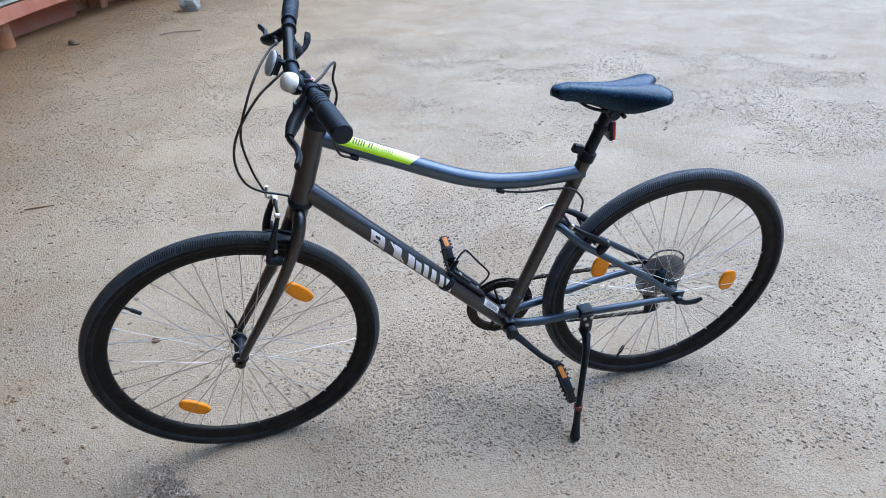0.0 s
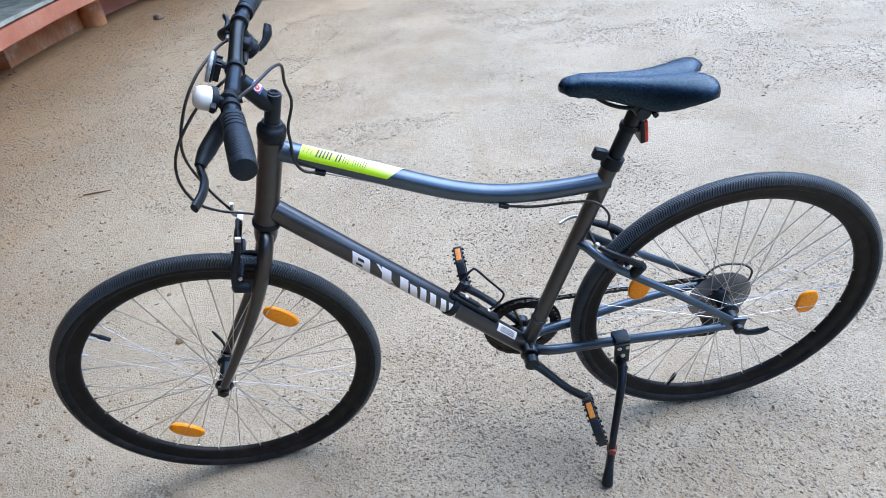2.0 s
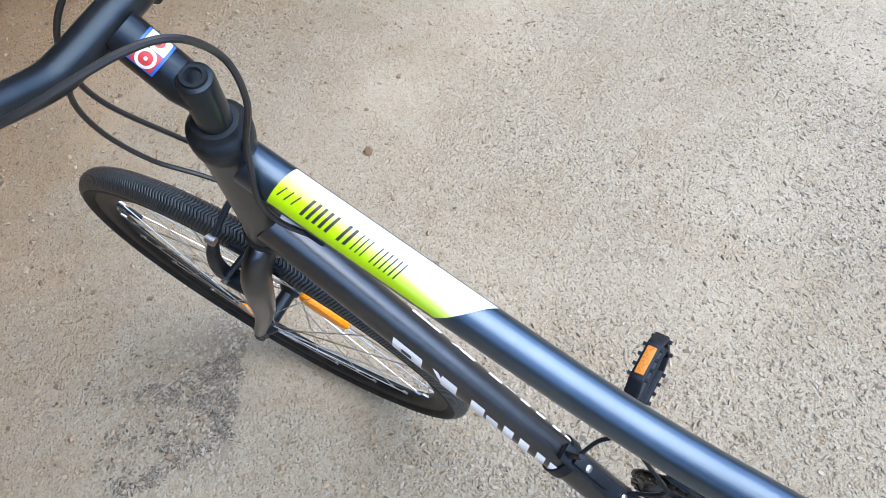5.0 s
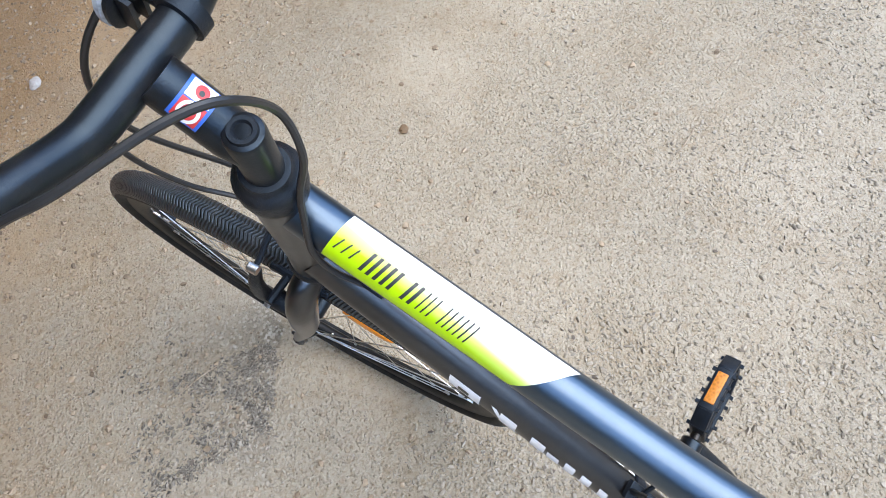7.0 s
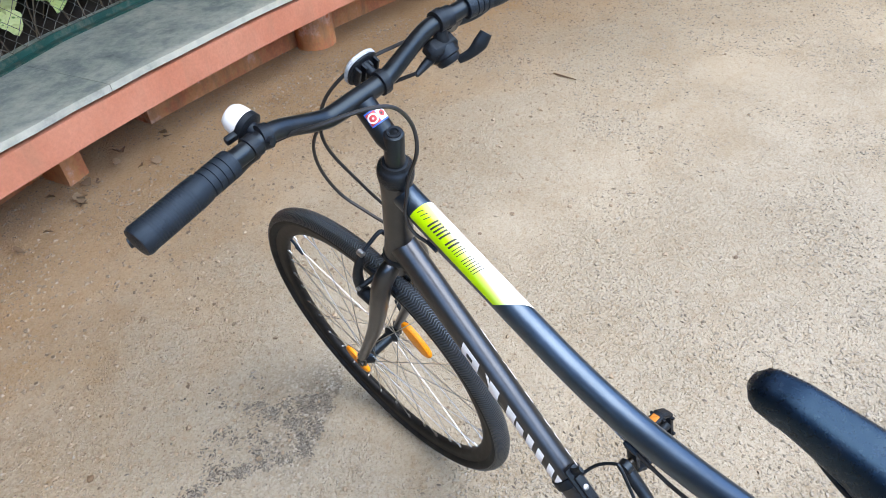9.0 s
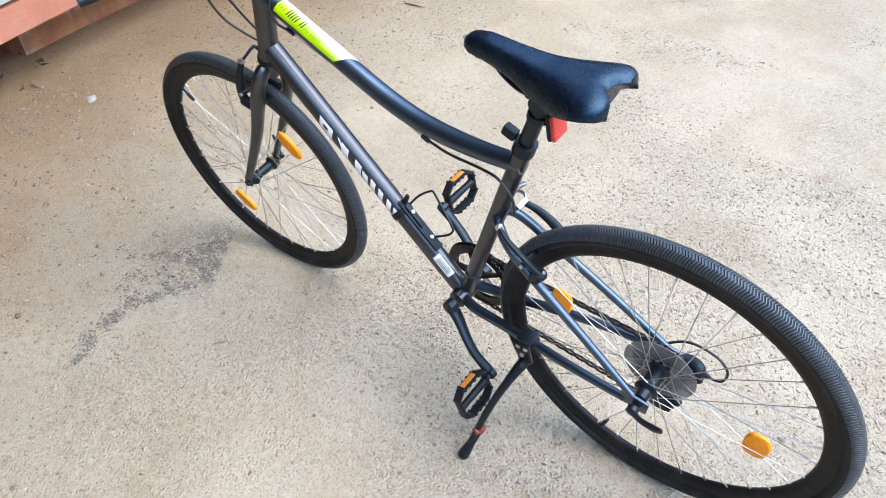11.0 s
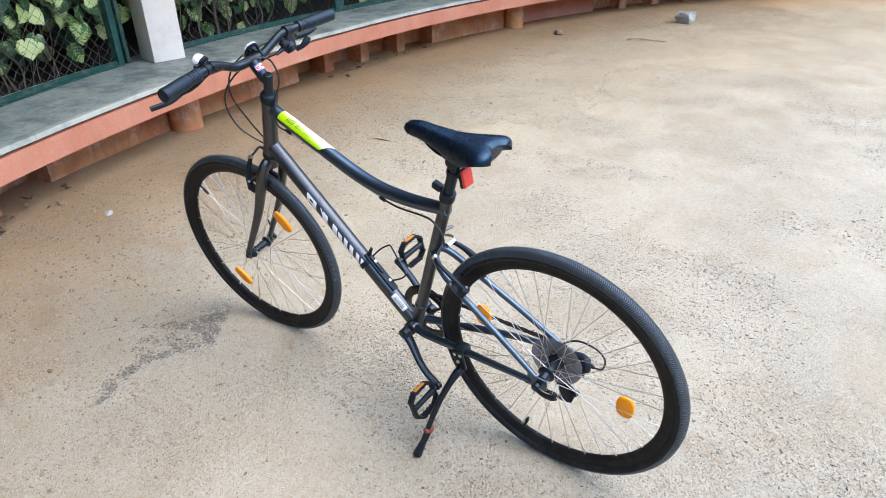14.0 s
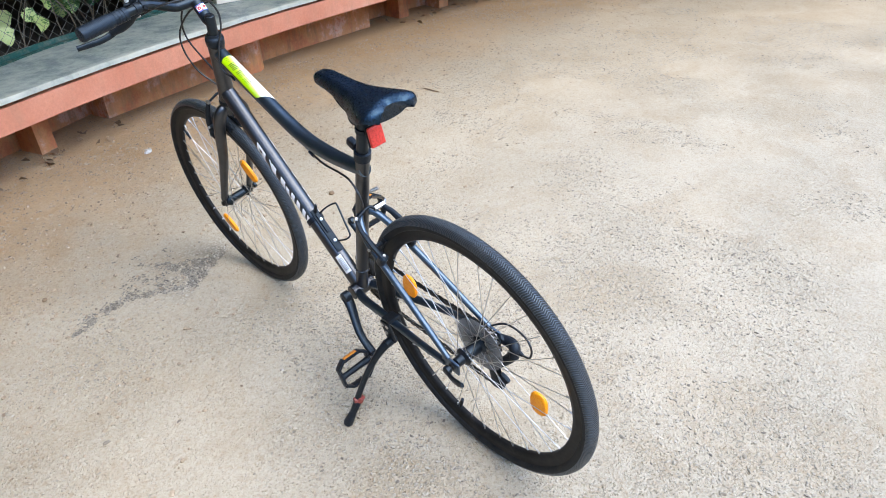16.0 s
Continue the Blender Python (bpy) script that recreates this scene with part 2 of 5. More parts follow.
    deep = ramp(n, l, edge, [(0.0, (0, 0, 0)), (0.012, (0.60, 0.60, 0.60)), (0.06, (0.42, 0.42, 0.42)), (0.16, (0.22, 0.22, 0.22)), (0.40, (0, 0, 0))])
    wide = maths(n, l, "ADD", maths(n, l, "ABSOLUTE", maths(n, l, "ADD", X, 0.04)), maths(n, l, "MULTIPLY", maths(n, l, "SUBTRACT", soft, 0.5), 0.25))
    patch = maths(n, l, "MULTIPLY", deep, ramp(n, l, wide, [(0.08, (1, 1, 1)), (0.15, (0.6, 0.6, 0.6)), (0.27, (0, 0, 0))]))
    greygrit = ramp(n, l, tone.outputs[2], [(0.1, (0.07, 0.06, 0.048)), (0.45, (0.17, 0.15, 0.12)), (0.75, (0.34, 0.305, 0.25)), (0.92, (0.60, 0.55, 0.47))])
    col = mix(n, l, patch, col, greygrit)
    l.new(col, b.inputs["Base Color"])
    b.inputs["Roughness"].default_value = 0.92
    b.inputs["Specular IOR Level"].default_value = 0.08
    n1 = bump(n, l, b, mid, 0.5, 0.02)
    n2 = bump(n, l, b, maths(n, l, "MULTIPLY", fine, maths(n, l, "MULTIPLY_ADD", rough_ground, 1.8, 0.1)), 1.0, 0.007, n1)
    n3 = bump(n, l, b, maths(n, l, "MULTIPLY", loose, 1.0), 1.0, 0.004, n2)
    grit3 = n.new("ShaderNodeTexVoronoi")
    grit3.inputs["Scale"].default_value = 135
    l.new(tc, grit3.inputs["Vector"])
    own = n.new("ShaderNodeSeparateXYZ")
    l.new(grit3.outputs["Color"], own.inputs[0])
    lump = maths(n, l, "MULTIPLY", ramp(n, l, grit3.outputs["Distance"], [(0.10, (1, 1, 1)), (0.55, (0, 0, 0))]), ramp(n, l, own.outputs[0], [(0.30, (0.0,) * 3), (0.75, (1.0,) * 3)]))
    n4 = bump(n, l, b, maths(n, l, "MULTIPLY", lump, maths(n, l, "MULTIPLY_ADD", rough_ground, 1.6, -0.30)), 1.0, 0.005, n3)
    bump(n, l, b, grit2.outputs["Distance"], 0.4, 0.001, n4)
    return m


def island_material(name, stops, rough=0.85):
    m, n, l, b = material(name)
    g = n.new("ShaderNodeNewGeometry")
    tc = n.new("ShaderNodeTexCoord").outputs["Object"]
    col = ramp(n, l, g.outputs["Random Per Island"], stops)
    l.new(mix(n, l, 0.35, col, mix(n, l, 1.0, col, ramp(n, l, noise_tex(n, l, 420, 3, 0.6, tc), [(0.3, (0.55, 0.53, 0.50)), (0.7, (1.1, 1.1, 1.1))]), "MULTIPLY")), b.inputs["Base Color"])
    b.inputs["Roughness"].default_value = rough
    return m


gravel_mat = island_material("mixed_gravel", [(0.0, (0.127, 0.102, 0.079)), (0.12, (0.237, 0.201, 0.150)), (0.3, (0.316, 0.273, 0.206)), (0.85, (0.359, 0.312, 0.240)), (1.0, (0.419, 0.371, 0.300))])
brown_gravel_mat = island_material("dusty_brown_gravel", [(0.0, (0.15, 0.11, 0.072)), (0.14, (0.23, 0.17, 0.112)), (0.3, (0.30, 0.225, 0.15)), (0.6, (0.365, 0.277, 0.185)), (0.96, (0.405, 0.315, 0.214)), (1.0, (0.46, 0.385, 0.294))])
grey_grit_mat = island_material("washed_grey_grit", [(0.0, (0.055, 0.047, 0.037)), (0.25, (0.117, 0.101, 0.078)), (0.6, (0.211, 0.183, 0.144)), (0.85, (0.281, 0.250, 0.199)), (1.0, (0.359, 0.324, 0.265))])


def leaf_material():
    m, n, l, b = material("variegated_leaf")
    info = n.new("ShaderNodeObjectInfo").outputs["Random"]
    isl = n.new("ShaderNodeNewGeometry").outputs["Random Per Island"]
    rnd = maths(n, l, "FRACT", maths(n, l, "ADD", info, isl))
    uv = n.new("ShaderNodeTexCoord").outputs["UV"]
    s = n.new("ShaderNodeSeparateXYZ")
    l.new(uv, s.inputs[0])
    u = maths(n, l, "ABSOLUTE", maths(n, l, "SUBTRACT", s.outputs[0], 0.5))
    tc = n.new("ShaderNodeTexCoord").outputs["Object"]
    blot = noise_tex(n, l, 34, 6, 0.75, tc)
    phase = maths(n, l, "MULTIPLY", maths(n, l, "SUBTRACT", s.outputs[1], maths(n, l, "MULTIPLY", u, 1.1)), 40.0)
    vein = maths(n, l, "SINE", maths(n, l, "ADD", phase, maths(n, l, "MULTIPLY", blot, 7.0)))
    # cream feathers out from the rib between the side veins; some leaves stay green
    fac = maths(n, l, "SUBTRACT", maths(n, l, "MULTIPLY_ADD", rnd, 0.95, -0.22), maths(n, l, "MULTIPLY", u, 1.5))
    fac = maths(n, l, "ADD", fac, maths(n, l, "MULTIPLY_ADD", vein, 0.13, maths(n, l, "MULTIPLY", maths(n, l, "SUBTRACT", blot, 0.5), 2.6)))
    green = ramp(n, l, rnd, [(0.0, (0.014, 0.055, 0.020)), (0.5, (0.035, 0.105, 0.020)), (1.0, (0.095, 0.225, 0.028))])
    cream = ramp(n, l, rnd, [(0.0, (0.15, 0.26, 0.10)), (0.5, (0.36, 0.45, 0.13)), (1.0, (0.60, 0.63, 0.25))])
    l.new(mix(n, l, ramp(n, l, fac, [(-0.0, (0, 0, 0)), (0.26, (1, 1, 1))]), green, cream), b.inputs["Base Color"])
    b.inputs["Roughness"].default_value = 0.42
    b.inputs["Transmission Weight"].default_value = 0.0
    b.inputs["Subsurface Weight"].default_value = 0.0
    bump(n, l, b, vein, 0.3, 0.002)
    return m


leaf_mat = leaf_material()
stem_mat = surface("vine_stem", (0.07, 0.05, 0.03), (0.16, 0.12, 0.08), 30, 0.8)
# soil colour, which also paints shade on the backdrop, slab gap and roof
soil_shade_mat = surface("dark_soil_and_shade", (0.03, 0.022, 0.016), (0.07, 0.05, 0.035), 6, 0.95, 0, 0.8, 60)


def stained_paint(name, stops, scale, streak, streak_amount, rough=0.8, bump_size=0.004, sharp=0.0):
    """Old paint or stone: patches in several tones, streaks that run down, scuffs and fine relief."""
    m, n, l, b = material(name)
    tc = n.new("ShaderNodeTexCoord").outputs["Object"]
    mp = n.new("ShaderNodeMapping")
    mp.inputs["Scale"].default_value = (1, 1, 0.22)
    l.new(tc, mp.inputs["Vector"])
    col = ramp(n, l, noise_tex(n, l, scale, 7, 0.62 + sharp, tc), stops)
    run = ramp(n, l, noise_tex(n, l, scale * 4.5, 5, 0.65, mp.outputs["Vector"]), [(0.48, (0, 0, 0)), (0.70, (streak_amount,) * 3)])
    col = mix(n, l, run, col, streak)
    fine = noise_tex(n, l, 85, 4, 0.7, tc)
    col = mix(n, l, 0.5, col, mix(n, l, 1.0, col, ramp(n, l, fine, [(0.3, (0.72,) * 3), (0.65, (1.0,) * 3)]), "MULTIPLY"))
    l.new(col, b.inputs["Base Color"])
    l.new(maths(n, l, "MULTIPLY_ADD", fine, 0.2, rough - 0.1), b.inputs["Roughness"])
    n1 = bump(n, l, b, noise_tex(n, l, 14, 5, 0.6, tc), 0.4, bump_size * 2)
    bump(n, l, b, fine, 0.5, bump_size, n1)
    return m


terracotta = stained_paint("terracotta_paint", [(0.28, (0.46, 0.155, 0.085)), (0.45, (0.55, 0.205, 0.12)), (0.60, (0.60, 0.25, 0.155)), (0.75, (0.62, 0.33, 0.22))], 2.4, (0.42, 0.20, 0.12), 0.5)
pier_paint = stained_paint("dusty_terracotta_paint", [(0.30, (0.40, 0.12, 0.06)), (0.42, (0.56, 0.20, 0.085)), (0.49, (0.58, 0.26, 0.10)), (0.55, (0.62, 0.28, 0.13)), (0.60, (0.70, 0.42, 0.30)), (0.66, (0.58, 0.20, 0.09)), (0.78, (0.46, 0.15, 0.07))], 4.2, (0.30, 0.17, 0.085), 0.7, 0.88, 0.006, 0.06)


def slab_material():
    """Grey-green stone with bluish dark blotches and a pale worn rim along the front edge."""
    m = stained_paint("grey_green_stone", [(0.34, (0.12, 0.145, 0.135)), (0.43, (0.22, 0.25, 0.22)), (0.50, (0.32, 0.345, 0.29)), (0.58, (0.39, 0.405, 0.335)), (0.70, (0.50, 0.49, 0.40))], 5.5, (0.17, 0.195, 0.20), 0.6, 0.55, 0.003, 0.06)
    n, l = m.node_tree.nodes, m.node_tree.links
    b = n["Principled BSDF"]
    col = b.inputs["Base Color"].links[0].from_socket
    tc = n.new("ShaderNodeTexCoord").outputs["Object"]
    far = n.new("ShaderNodeVectorMath")
    far.operation = "DISTANCE"
    flat = n.new("ShaderNodeMapping")
    flat.inputs["Scale"].default_value = (1, 1, 0)
    l.new(tc, flat.inputs["Vector"])
    l.new(flat.outputs["Vector"], far.inputs[0])
    centre = Vector((CX, CY, 0)) - arc(-120, 0.2, 0)
    far.inputs[1].default_value = (centre.x, centre.y, 0)
    rim = maths(n, l, "ADD", maths(n, l, "SUBTRACT", far.outputs["Value"], CR - 0.012), maths(n, l, "MULTIPLY", maths(n, l, "SUBTRACT", noise_tex(n, l, 9, 6, 0.7, tc), 0.5), 0.16))
    l.new(mix(n, l, ramp(n, l, rim, [(0.005, (0.55,) * 3), (0.05, (0, 0, 0))]), col, (0.60, 0.585, 0.49)), b.inputs["Base Color"])
    return m


pillar_paint = surface("pale_lime_wash", (0.78, 0.67, 0.56), (0.84, 0.75, 0.65), 3.0, 0.85, 0, 0.4, 70, 0, 0.05, (0.45, 0.36, 0.3), 0.4)
green_paint = surface("green_fence_paint", (0.006, 0.045, 0.036), (0.014, 0.085, 0.066), 8, 0.5, 0.0, 0.2, 200, 0.05, 0.1, (0.17, 0.16, 0.12), 0.85)
wire_mat = surface("weathered_wire", (0.09, 0.088, 0.076), (0.19, 0.185, 0.16), 40, 0.6, 0.3, 0, 1, 0, 0.1, (0.20, 0.12, 0.07), 0.5)
outer_wall_mat = surface("dark_outer_wall", (0.05, 0.055, 0.035), (0.12, 0.11, 0.075), 0.8, 0.9, 0, 0.5, 8)
stone_mat = surface("pale_stone", (0.36, 0.34, 0.31), (0.58, 0.56, 0.53), 25, 0.9, 0, 0.8, 120, 0, 0.05, (0.2, 0.17, 0.14), 0.6)
grey_stone_mat = surface("weathered_grey_stone", (0.20, 0.20, 0.17), (0.46, 0.45, 0.40), 16, 0.9, 0, 0.9, 90, 0, 0.05, (0.12, 0.10, 0.07), 0.8)
brown_stone_mat = surface("brown_stone", (0.16, 0.115, 0.075), (0.30, 0.23, 0.16), 20, 0.9, 0, 0.9, 90, 0, 0.05, (0.08, 0.06, 0.04), 0.7)
concrete_mat = surface("broken_concrete", (0.26, 0.25, 0.23), (0.42, 0.40, 0.37), 18, 0.9, 0, 0.9, 90, 0, 0.05, (0.3, 0.26, 0.2), 0.5)
twig_mat = surface("dry_twig", (0.22, 0.16, 0.10), (0.48, 0.40, 0.30), 40, 0.85, 0, 0.4, 200)
dry_leaf_mat = surface("dry_leaf", (0.12, 0.075, 0.04), (0.24, 0.16, 0.09), 30, 0.8)


# ---- mesh tools ----
def finish(me, mat, angle=38):
    for p in me.polygons:
        p.use_smooth = True
    me.set_sharp_from_angle(angle=radians(angle))
    if mat:
        me.materials.append(mat)
    return me


def part(name, bm, mat, parent=None, label="", angle=38):
    """One mesh object, under a thing or a part."""
    me = bpy.data.meshes.new(name)
    bmesh.ops.recalc_face_normals(bm, faces=bm.faces)
    bm.to_mesh(me)
    bm.free()
    ob = new(name, finish(me, mat, angle))
    ob.parent = parent
    return tagged(ob, label)


def empty(name, m=None, label="", category="", group="", kind=""):
    ob = new(name)
    if m:
        ob.matrix_world = m
    return tagged(ob, label, category, group, kind)


def spline(pts, per=8):
    """A smooth line through the points."""
    p = [Vector(q) for q in pts]
    if len(p) < 3:
        return p
    ext = [2 * p[0] - p[1], *p, 2 * p[-1] - p[-2]]
    out = []
    for i in range(1, len(ext) - 2):
        a, b, c, d = ext[i - 1 : i + 3]
        for k in range(per):
            t = k / per
            out.append(0.5 * (2 * b + (c - a) * t + (2 * a - 5 * b + 4 * c - d) * t * t + (3 * b - a - 3 * c + d) * t ** 3))
    return [*out, p[-1]]


def lerp_list(values, n):
    if not isinstance(values, (list, tuple)):
        return [values] * n
    return [float(v) for v in np.interp(np.linspace(0, 1, n), np.linspace(0, 1, len(values)), values)]


def sweep(bm, pts, radius, n=12, cap=True, flat=1.0, up=(0, 0, 1)):
    """A tube along a line, with one radius or several along it; flat squeezes it across."""
    pts = [Vector(p) for p in pts]
    rad = lerp_list(radius, len(pts))
    rings, side = [], Vector(up)
    for i, p in enumerate(pts):
        d = (pts[min(i + 1, len(pts) - 1)] - pts[max(i - 1, 0)]).normalized()
        side = side - d * side.dot(d)
        if side.length < 1e-5:
            side = d.orthogonal()
        side.normalize()
        other = d.cross(side)
        rings.append([bm.verts.new(p + rad[i] * (math.cos(2 * math.pi * k / n) * side + flat * math.sin(2 * math.pi * k / n) * other)) for k in range(n)])
    for a, b in zip(rings, rings[1:]):
        for k in range(n):
            bm.faces.new((a[k], a[(k + 1) % n], b[(k + 1) % n], b[k]))
    if cap:
        for r in (rings[0], rings[-1]):
            bm.faces.new(r)
    return rings


def rod(bm, a, b, r, n=12):
    return sweep(bm, [a, b], r, n)


def lathe(bm, profile, centre=(0, 0, 0), axis=(0, 1, 0), n=32, closed=False):
    """Turns (radius, along) pairs round an axis."""
    ax = Vector(axis).normalized()
    u = ax.orthogonal().normalized()
    v = ax.cross(u)
    c = Vector(centre)
    rings = [[bm.verts.new(c + ax * h + r * (math.cos(2 * math.pi * k / n) * u + math.sin(2 * math.pi * k / n) * v)) for k in range(n)] for r, h in profile]
    pairs = list(zip(rings, rings[1:])) + ([(rings[-1], rings[0])] if closed else [])
    for a, b in pairs:
        for k in range(n):
            bm.faces.new((a[k], a[(k + 1) % n], b[(k + 1) % n], b[k]))
    if not closed:
        bm.faces.new(rings[0])
        bm.faces.new(rings[-1])
    return rings


def block(bm, size, m=None, bevel=0.0, seg=2):
    """A box of that size, bevelled, at a pose."""
    made = bmesh.ops.create_cube(bm, size=1.0)["verts"]
    bmesh.ops.scale(bm, vec=size, verts=made)
    if bevel:
        edges = list({e for v in made for e in v.link_edges})
        made = list({v for f in bmesh.ops.bevel(bm, geom=edges, offset=bevel, segments=seg, affect="EDGES", profile=0.6)["faces"] for v in f.verts} | {v for v in made if v.is_valid})
    if m:
        bmesh.ops.transform(bm, matrix=m, verts=made)
    return made


def axes_pose(place, x, z):
    """A pose whose x and z axes point so."""
    x, z = Vector(x).normalized(), Vector(z)
    z = (z - x * z.dot(x)).normalized()
    y = z.cross(x)
    return Matrix(((x[0], y[0], z[0], place[0]), (x[1], y[1], z[1], place[1]), (x[2], y[2], z[2], place[2]), (0, 0, 0, 1)))


# ---- ground: one sheet, fine near the bicycle, out to the horizon ----
def height(x, y):
    d = math.hypot(x - 0.2, y - 1.2)
    fade = max(0.0, 1 - d / 9)
    return fade * 0.004 * noise.noise((x * 1.7, y * 1.7, 0)) - 0.001


def ground():
    steps = [math.sinh(t) for t in np.linspace(-6.6, 6.6, 261)]
    scale = 3.2 / steps[200]
    xs, ys = [0.0 + s * scale for s in steps], [1.4 + s * scale for s in steps]
    verts = [(x, y, height(x, y)) for y in ys for x in xs]
    n = len(xs)
    faces = [(j * n + i, j * n + i + 1, (j + 1) * n + i + 1, (j + 1) * n + i) for j in range(n - 1) for i in range(n - 1)]
    me = bpy.data.meshes.new("ground")
    me.from_pydata(verts, [], faces)
    ob = new("ground", finish(me, ground_material(), 180))
    return tagged(ob, "packed sandy earth strewn with fine gravel", "ground", kind="structure")


ground()

# ---- bicycle: x forward from the rear axle, y to its left, z up from the tyre's foot ----
HEAD, LEAN_LEFT = -141.83, 7.15
bike_pose = pose(0.6084, 1.6653, 0, 0, 0, HEAD) @ pose(0, 0, 0, -LEAN_LEFT)
R_TYRE = 0.346
REAR = Vector((0, 0, R_TYRE))
BB = Vector((0.445, 0, 0.297))
HT_LOW, HT_TOP = Vector((0.926, 0, 0.740)), Vector((0.8741, 0.002, 0.9073))
U = (HT_TOP - HT_LOW).normalized()
FWD = Vector((U.z, 0, -U.x))
STEER = 4.71
turned = Matrix.Translation(HT_LOW) @ Matrix.Rotation(radians(STEER), 4, U) @ Matrix.Translation(-HT_LOW)
FRONT = Vector((1.1224, 0, 0.3431))
SEAT = Vector((0.281, 0, 0.769))
ST = (SEAT - BB).normalized()

bicycle = empty("bicycle", bike_pose, "dark graphite city bicycle leaning on its kickstand", "bicycle")


def bm_new():
    return bmesh.new()


def lens_oval(b, lon, wid, thick, m=Matrix()):
    """A rounded lens: long along x, wide along z, domed on both faces of y."""
    rings = []
    for y, k in ((-0.5, 0.80), (-0.42, 0.93), (-0.2, 1.0), (0.2, 1.0), (0.42, 0.93), (0.5, 0.80), (0.56, 0.4)):
        ring = []
        for i in range(28):
            a = 2 * math.pi * i / 28
            c, q = math.cos(a), math.sin(a)
            ring.append(b.verts.new(m @ Vector((lon / 2 * k * math.copysign(abs(c) ** 0.8, c), thick * y, wid / 2 * k * math.copysign(abs(q) ** 0.8, q)))))
        rings.append(ring)
    for r0, r1 in zip(rings, rings[1:]):
        for i in range(28):
            b.faces.new((r0[i], r0[(i + 1) % 28], r1[(i + 1) % 28], r1[i]))
    b.faces.new(rings[0])
    b.faces.new(rings[-1])


def wheel(name, centre, m, rear):
    b = bm_new()
    prof = [(0.3175, -0.0115), (0.3195, -0.0125), (0.3195, -0.0085), (0.314, -0.007), (0.314, 0.007), (0.3195, 0.0085), (0.3195, 0.0125), (0.3175, 0.0115),
            (0.302, 0.0105), (0.291, 0.0075), (0.2875, 0.003), (0.2875, -0.003), (0.291, -0.0075), (0.302, -0.0105)]
    lathe(b, prof, n=96, closed=True)
    w = part(name, b, rim_black, bicycle, "black deep-section rim wheel with steel spokes")
    w.matrix_local = m @ Matrix.Translation(centre)
    b = bm_new()
    sec = [(0.3272 + 0.0188 * math.cos(a) * (1.0 if math.cos(a) > 0 else 0.75), 0.0188 * math.sin(a)) for a in [radians(d) for d in range(-155, 156, 10)]]
    lathe(b, sec, n=160, closed=True)
    part("tyre", b, tyre_rubber, w, "black rubber tyre, dusty herringbone tread", 60)
    b = bm_new()
    hw = 0.0485
    if rear:
        lathe(b, [(0.009, -0.055), (0.015, -0.052), (0.015, -0.024), (0.0225, -0.022), (0.0225, -0.018), (0.0165, -0.012), (0.0165, 0.022), (0.0225, 0.029), (0.0225, 0.033), (0.014, 0.038), (0.012, 0.056), (0.006, 0.058)], n=28)
    else:
        lathe(b, [(0.006, -0.05), (0.012, -0.046), (0.0195, -0.035), (0.0195, -0.031), (0.0125, -0.024), (0.0125, 0.024), (0.0195, 0.031), (0.0195, 0.035), (0.012, 0.046), (0.006, 0.05)], n=28)
    part("hub", b, black_paint, w, "black metal hub")
    b = bm_new()
    e = 0.074 if rear else 0.062
    rod(b, (0, -e, 0), (0, e, 0), 0.0048, 10)
    for sgn in (-1, 1):
        lathe(b, [(0.0085, 0.0), (0.0095, 0.002), (0.0095, 0.007), (0.006, 0.009)], (0, sgn * (e - 0.010), 0), (0, sgn, 0), 6)
    part("axle", b, dark_steel, w)
    # spokes: four shapes shared by eight spokes each
    fl = (0.0215, 0.031, -0.020) if rear else (0.0185, 0.033, -0.033)
    for kind in range(4):
        side, lead = (1, -1)[kind % 2], (1, -1)[kind // 2]
        a = radians(62) * lead
        y = fl[1] if side > 0 else fl[2]
        b = bm_new()
        sweep(b, [(fl[0] * math.sin(a), y, fl[0] * math.cos(a)), (0, side * 0.002, 0.2890)], 0.0009, 5)
        sweep(b, [(0, side * 0.002, 0.2895), (0, side * 0.002, 0.2770)], 0.0021, 6)
        first = part("spoke", b, steel, w, "thin steel spoke")
        first.matrix_local = Matrix.Rotation(2 * math.pi * kind / 36, 4, "Y")
        for i in range(1, 9):
            o = first.copy()
            scene.collection.objects.link(o)
            o.matrix_local = Matrix.Rotation(2 * math.pi * (kind + 4 * i) / 36, 4, "Y")
    # spoke reflectors
    spots = ((0.200, 0.087), (-0.198, -0.031)) if rear else ((-0.160, 0.146), (0.140, -0.166))
    lon, wid = (0.066, 0.046) if rear else (0.082, 0.036)
    for x, z in spots:
        b = bm_new()
        lens_oval(b, lon, wid, 0.011)
        tang = Vector((z * 0.25, 0, -x)).normalized() if rear else Vector((z, 0, -x)).normalized()
        pm = axes_pose((x, 0.004, z), tang, tang.cross(Vector((0, 1, 0))))
        o = part("spoke_reflector", b, amber, w, "amber plastic spoke reflector")
        o.matrix_local = pm
    b = bm_new()
    va = radians(162) if rear else radians(47)
    vd = Vector((math.sin(va), 0, math.cos(va)))
    sweep(b, [vd * 0.290, vd * 0.272], 0.0032, 8)
    sweep(b, [vd * 0.272, vd * 0.268, vd * 0.248], [0.0046, 0.0050, 0.0042], 8)
    part("valve", b, black_plastic, w, "black capped tyre valve")
    return w


front_wheel = wheel("front_wheel", FRONT, turned, False)
rear_wheel = wheel("rear_wheel", REAR, Matrix(), True)


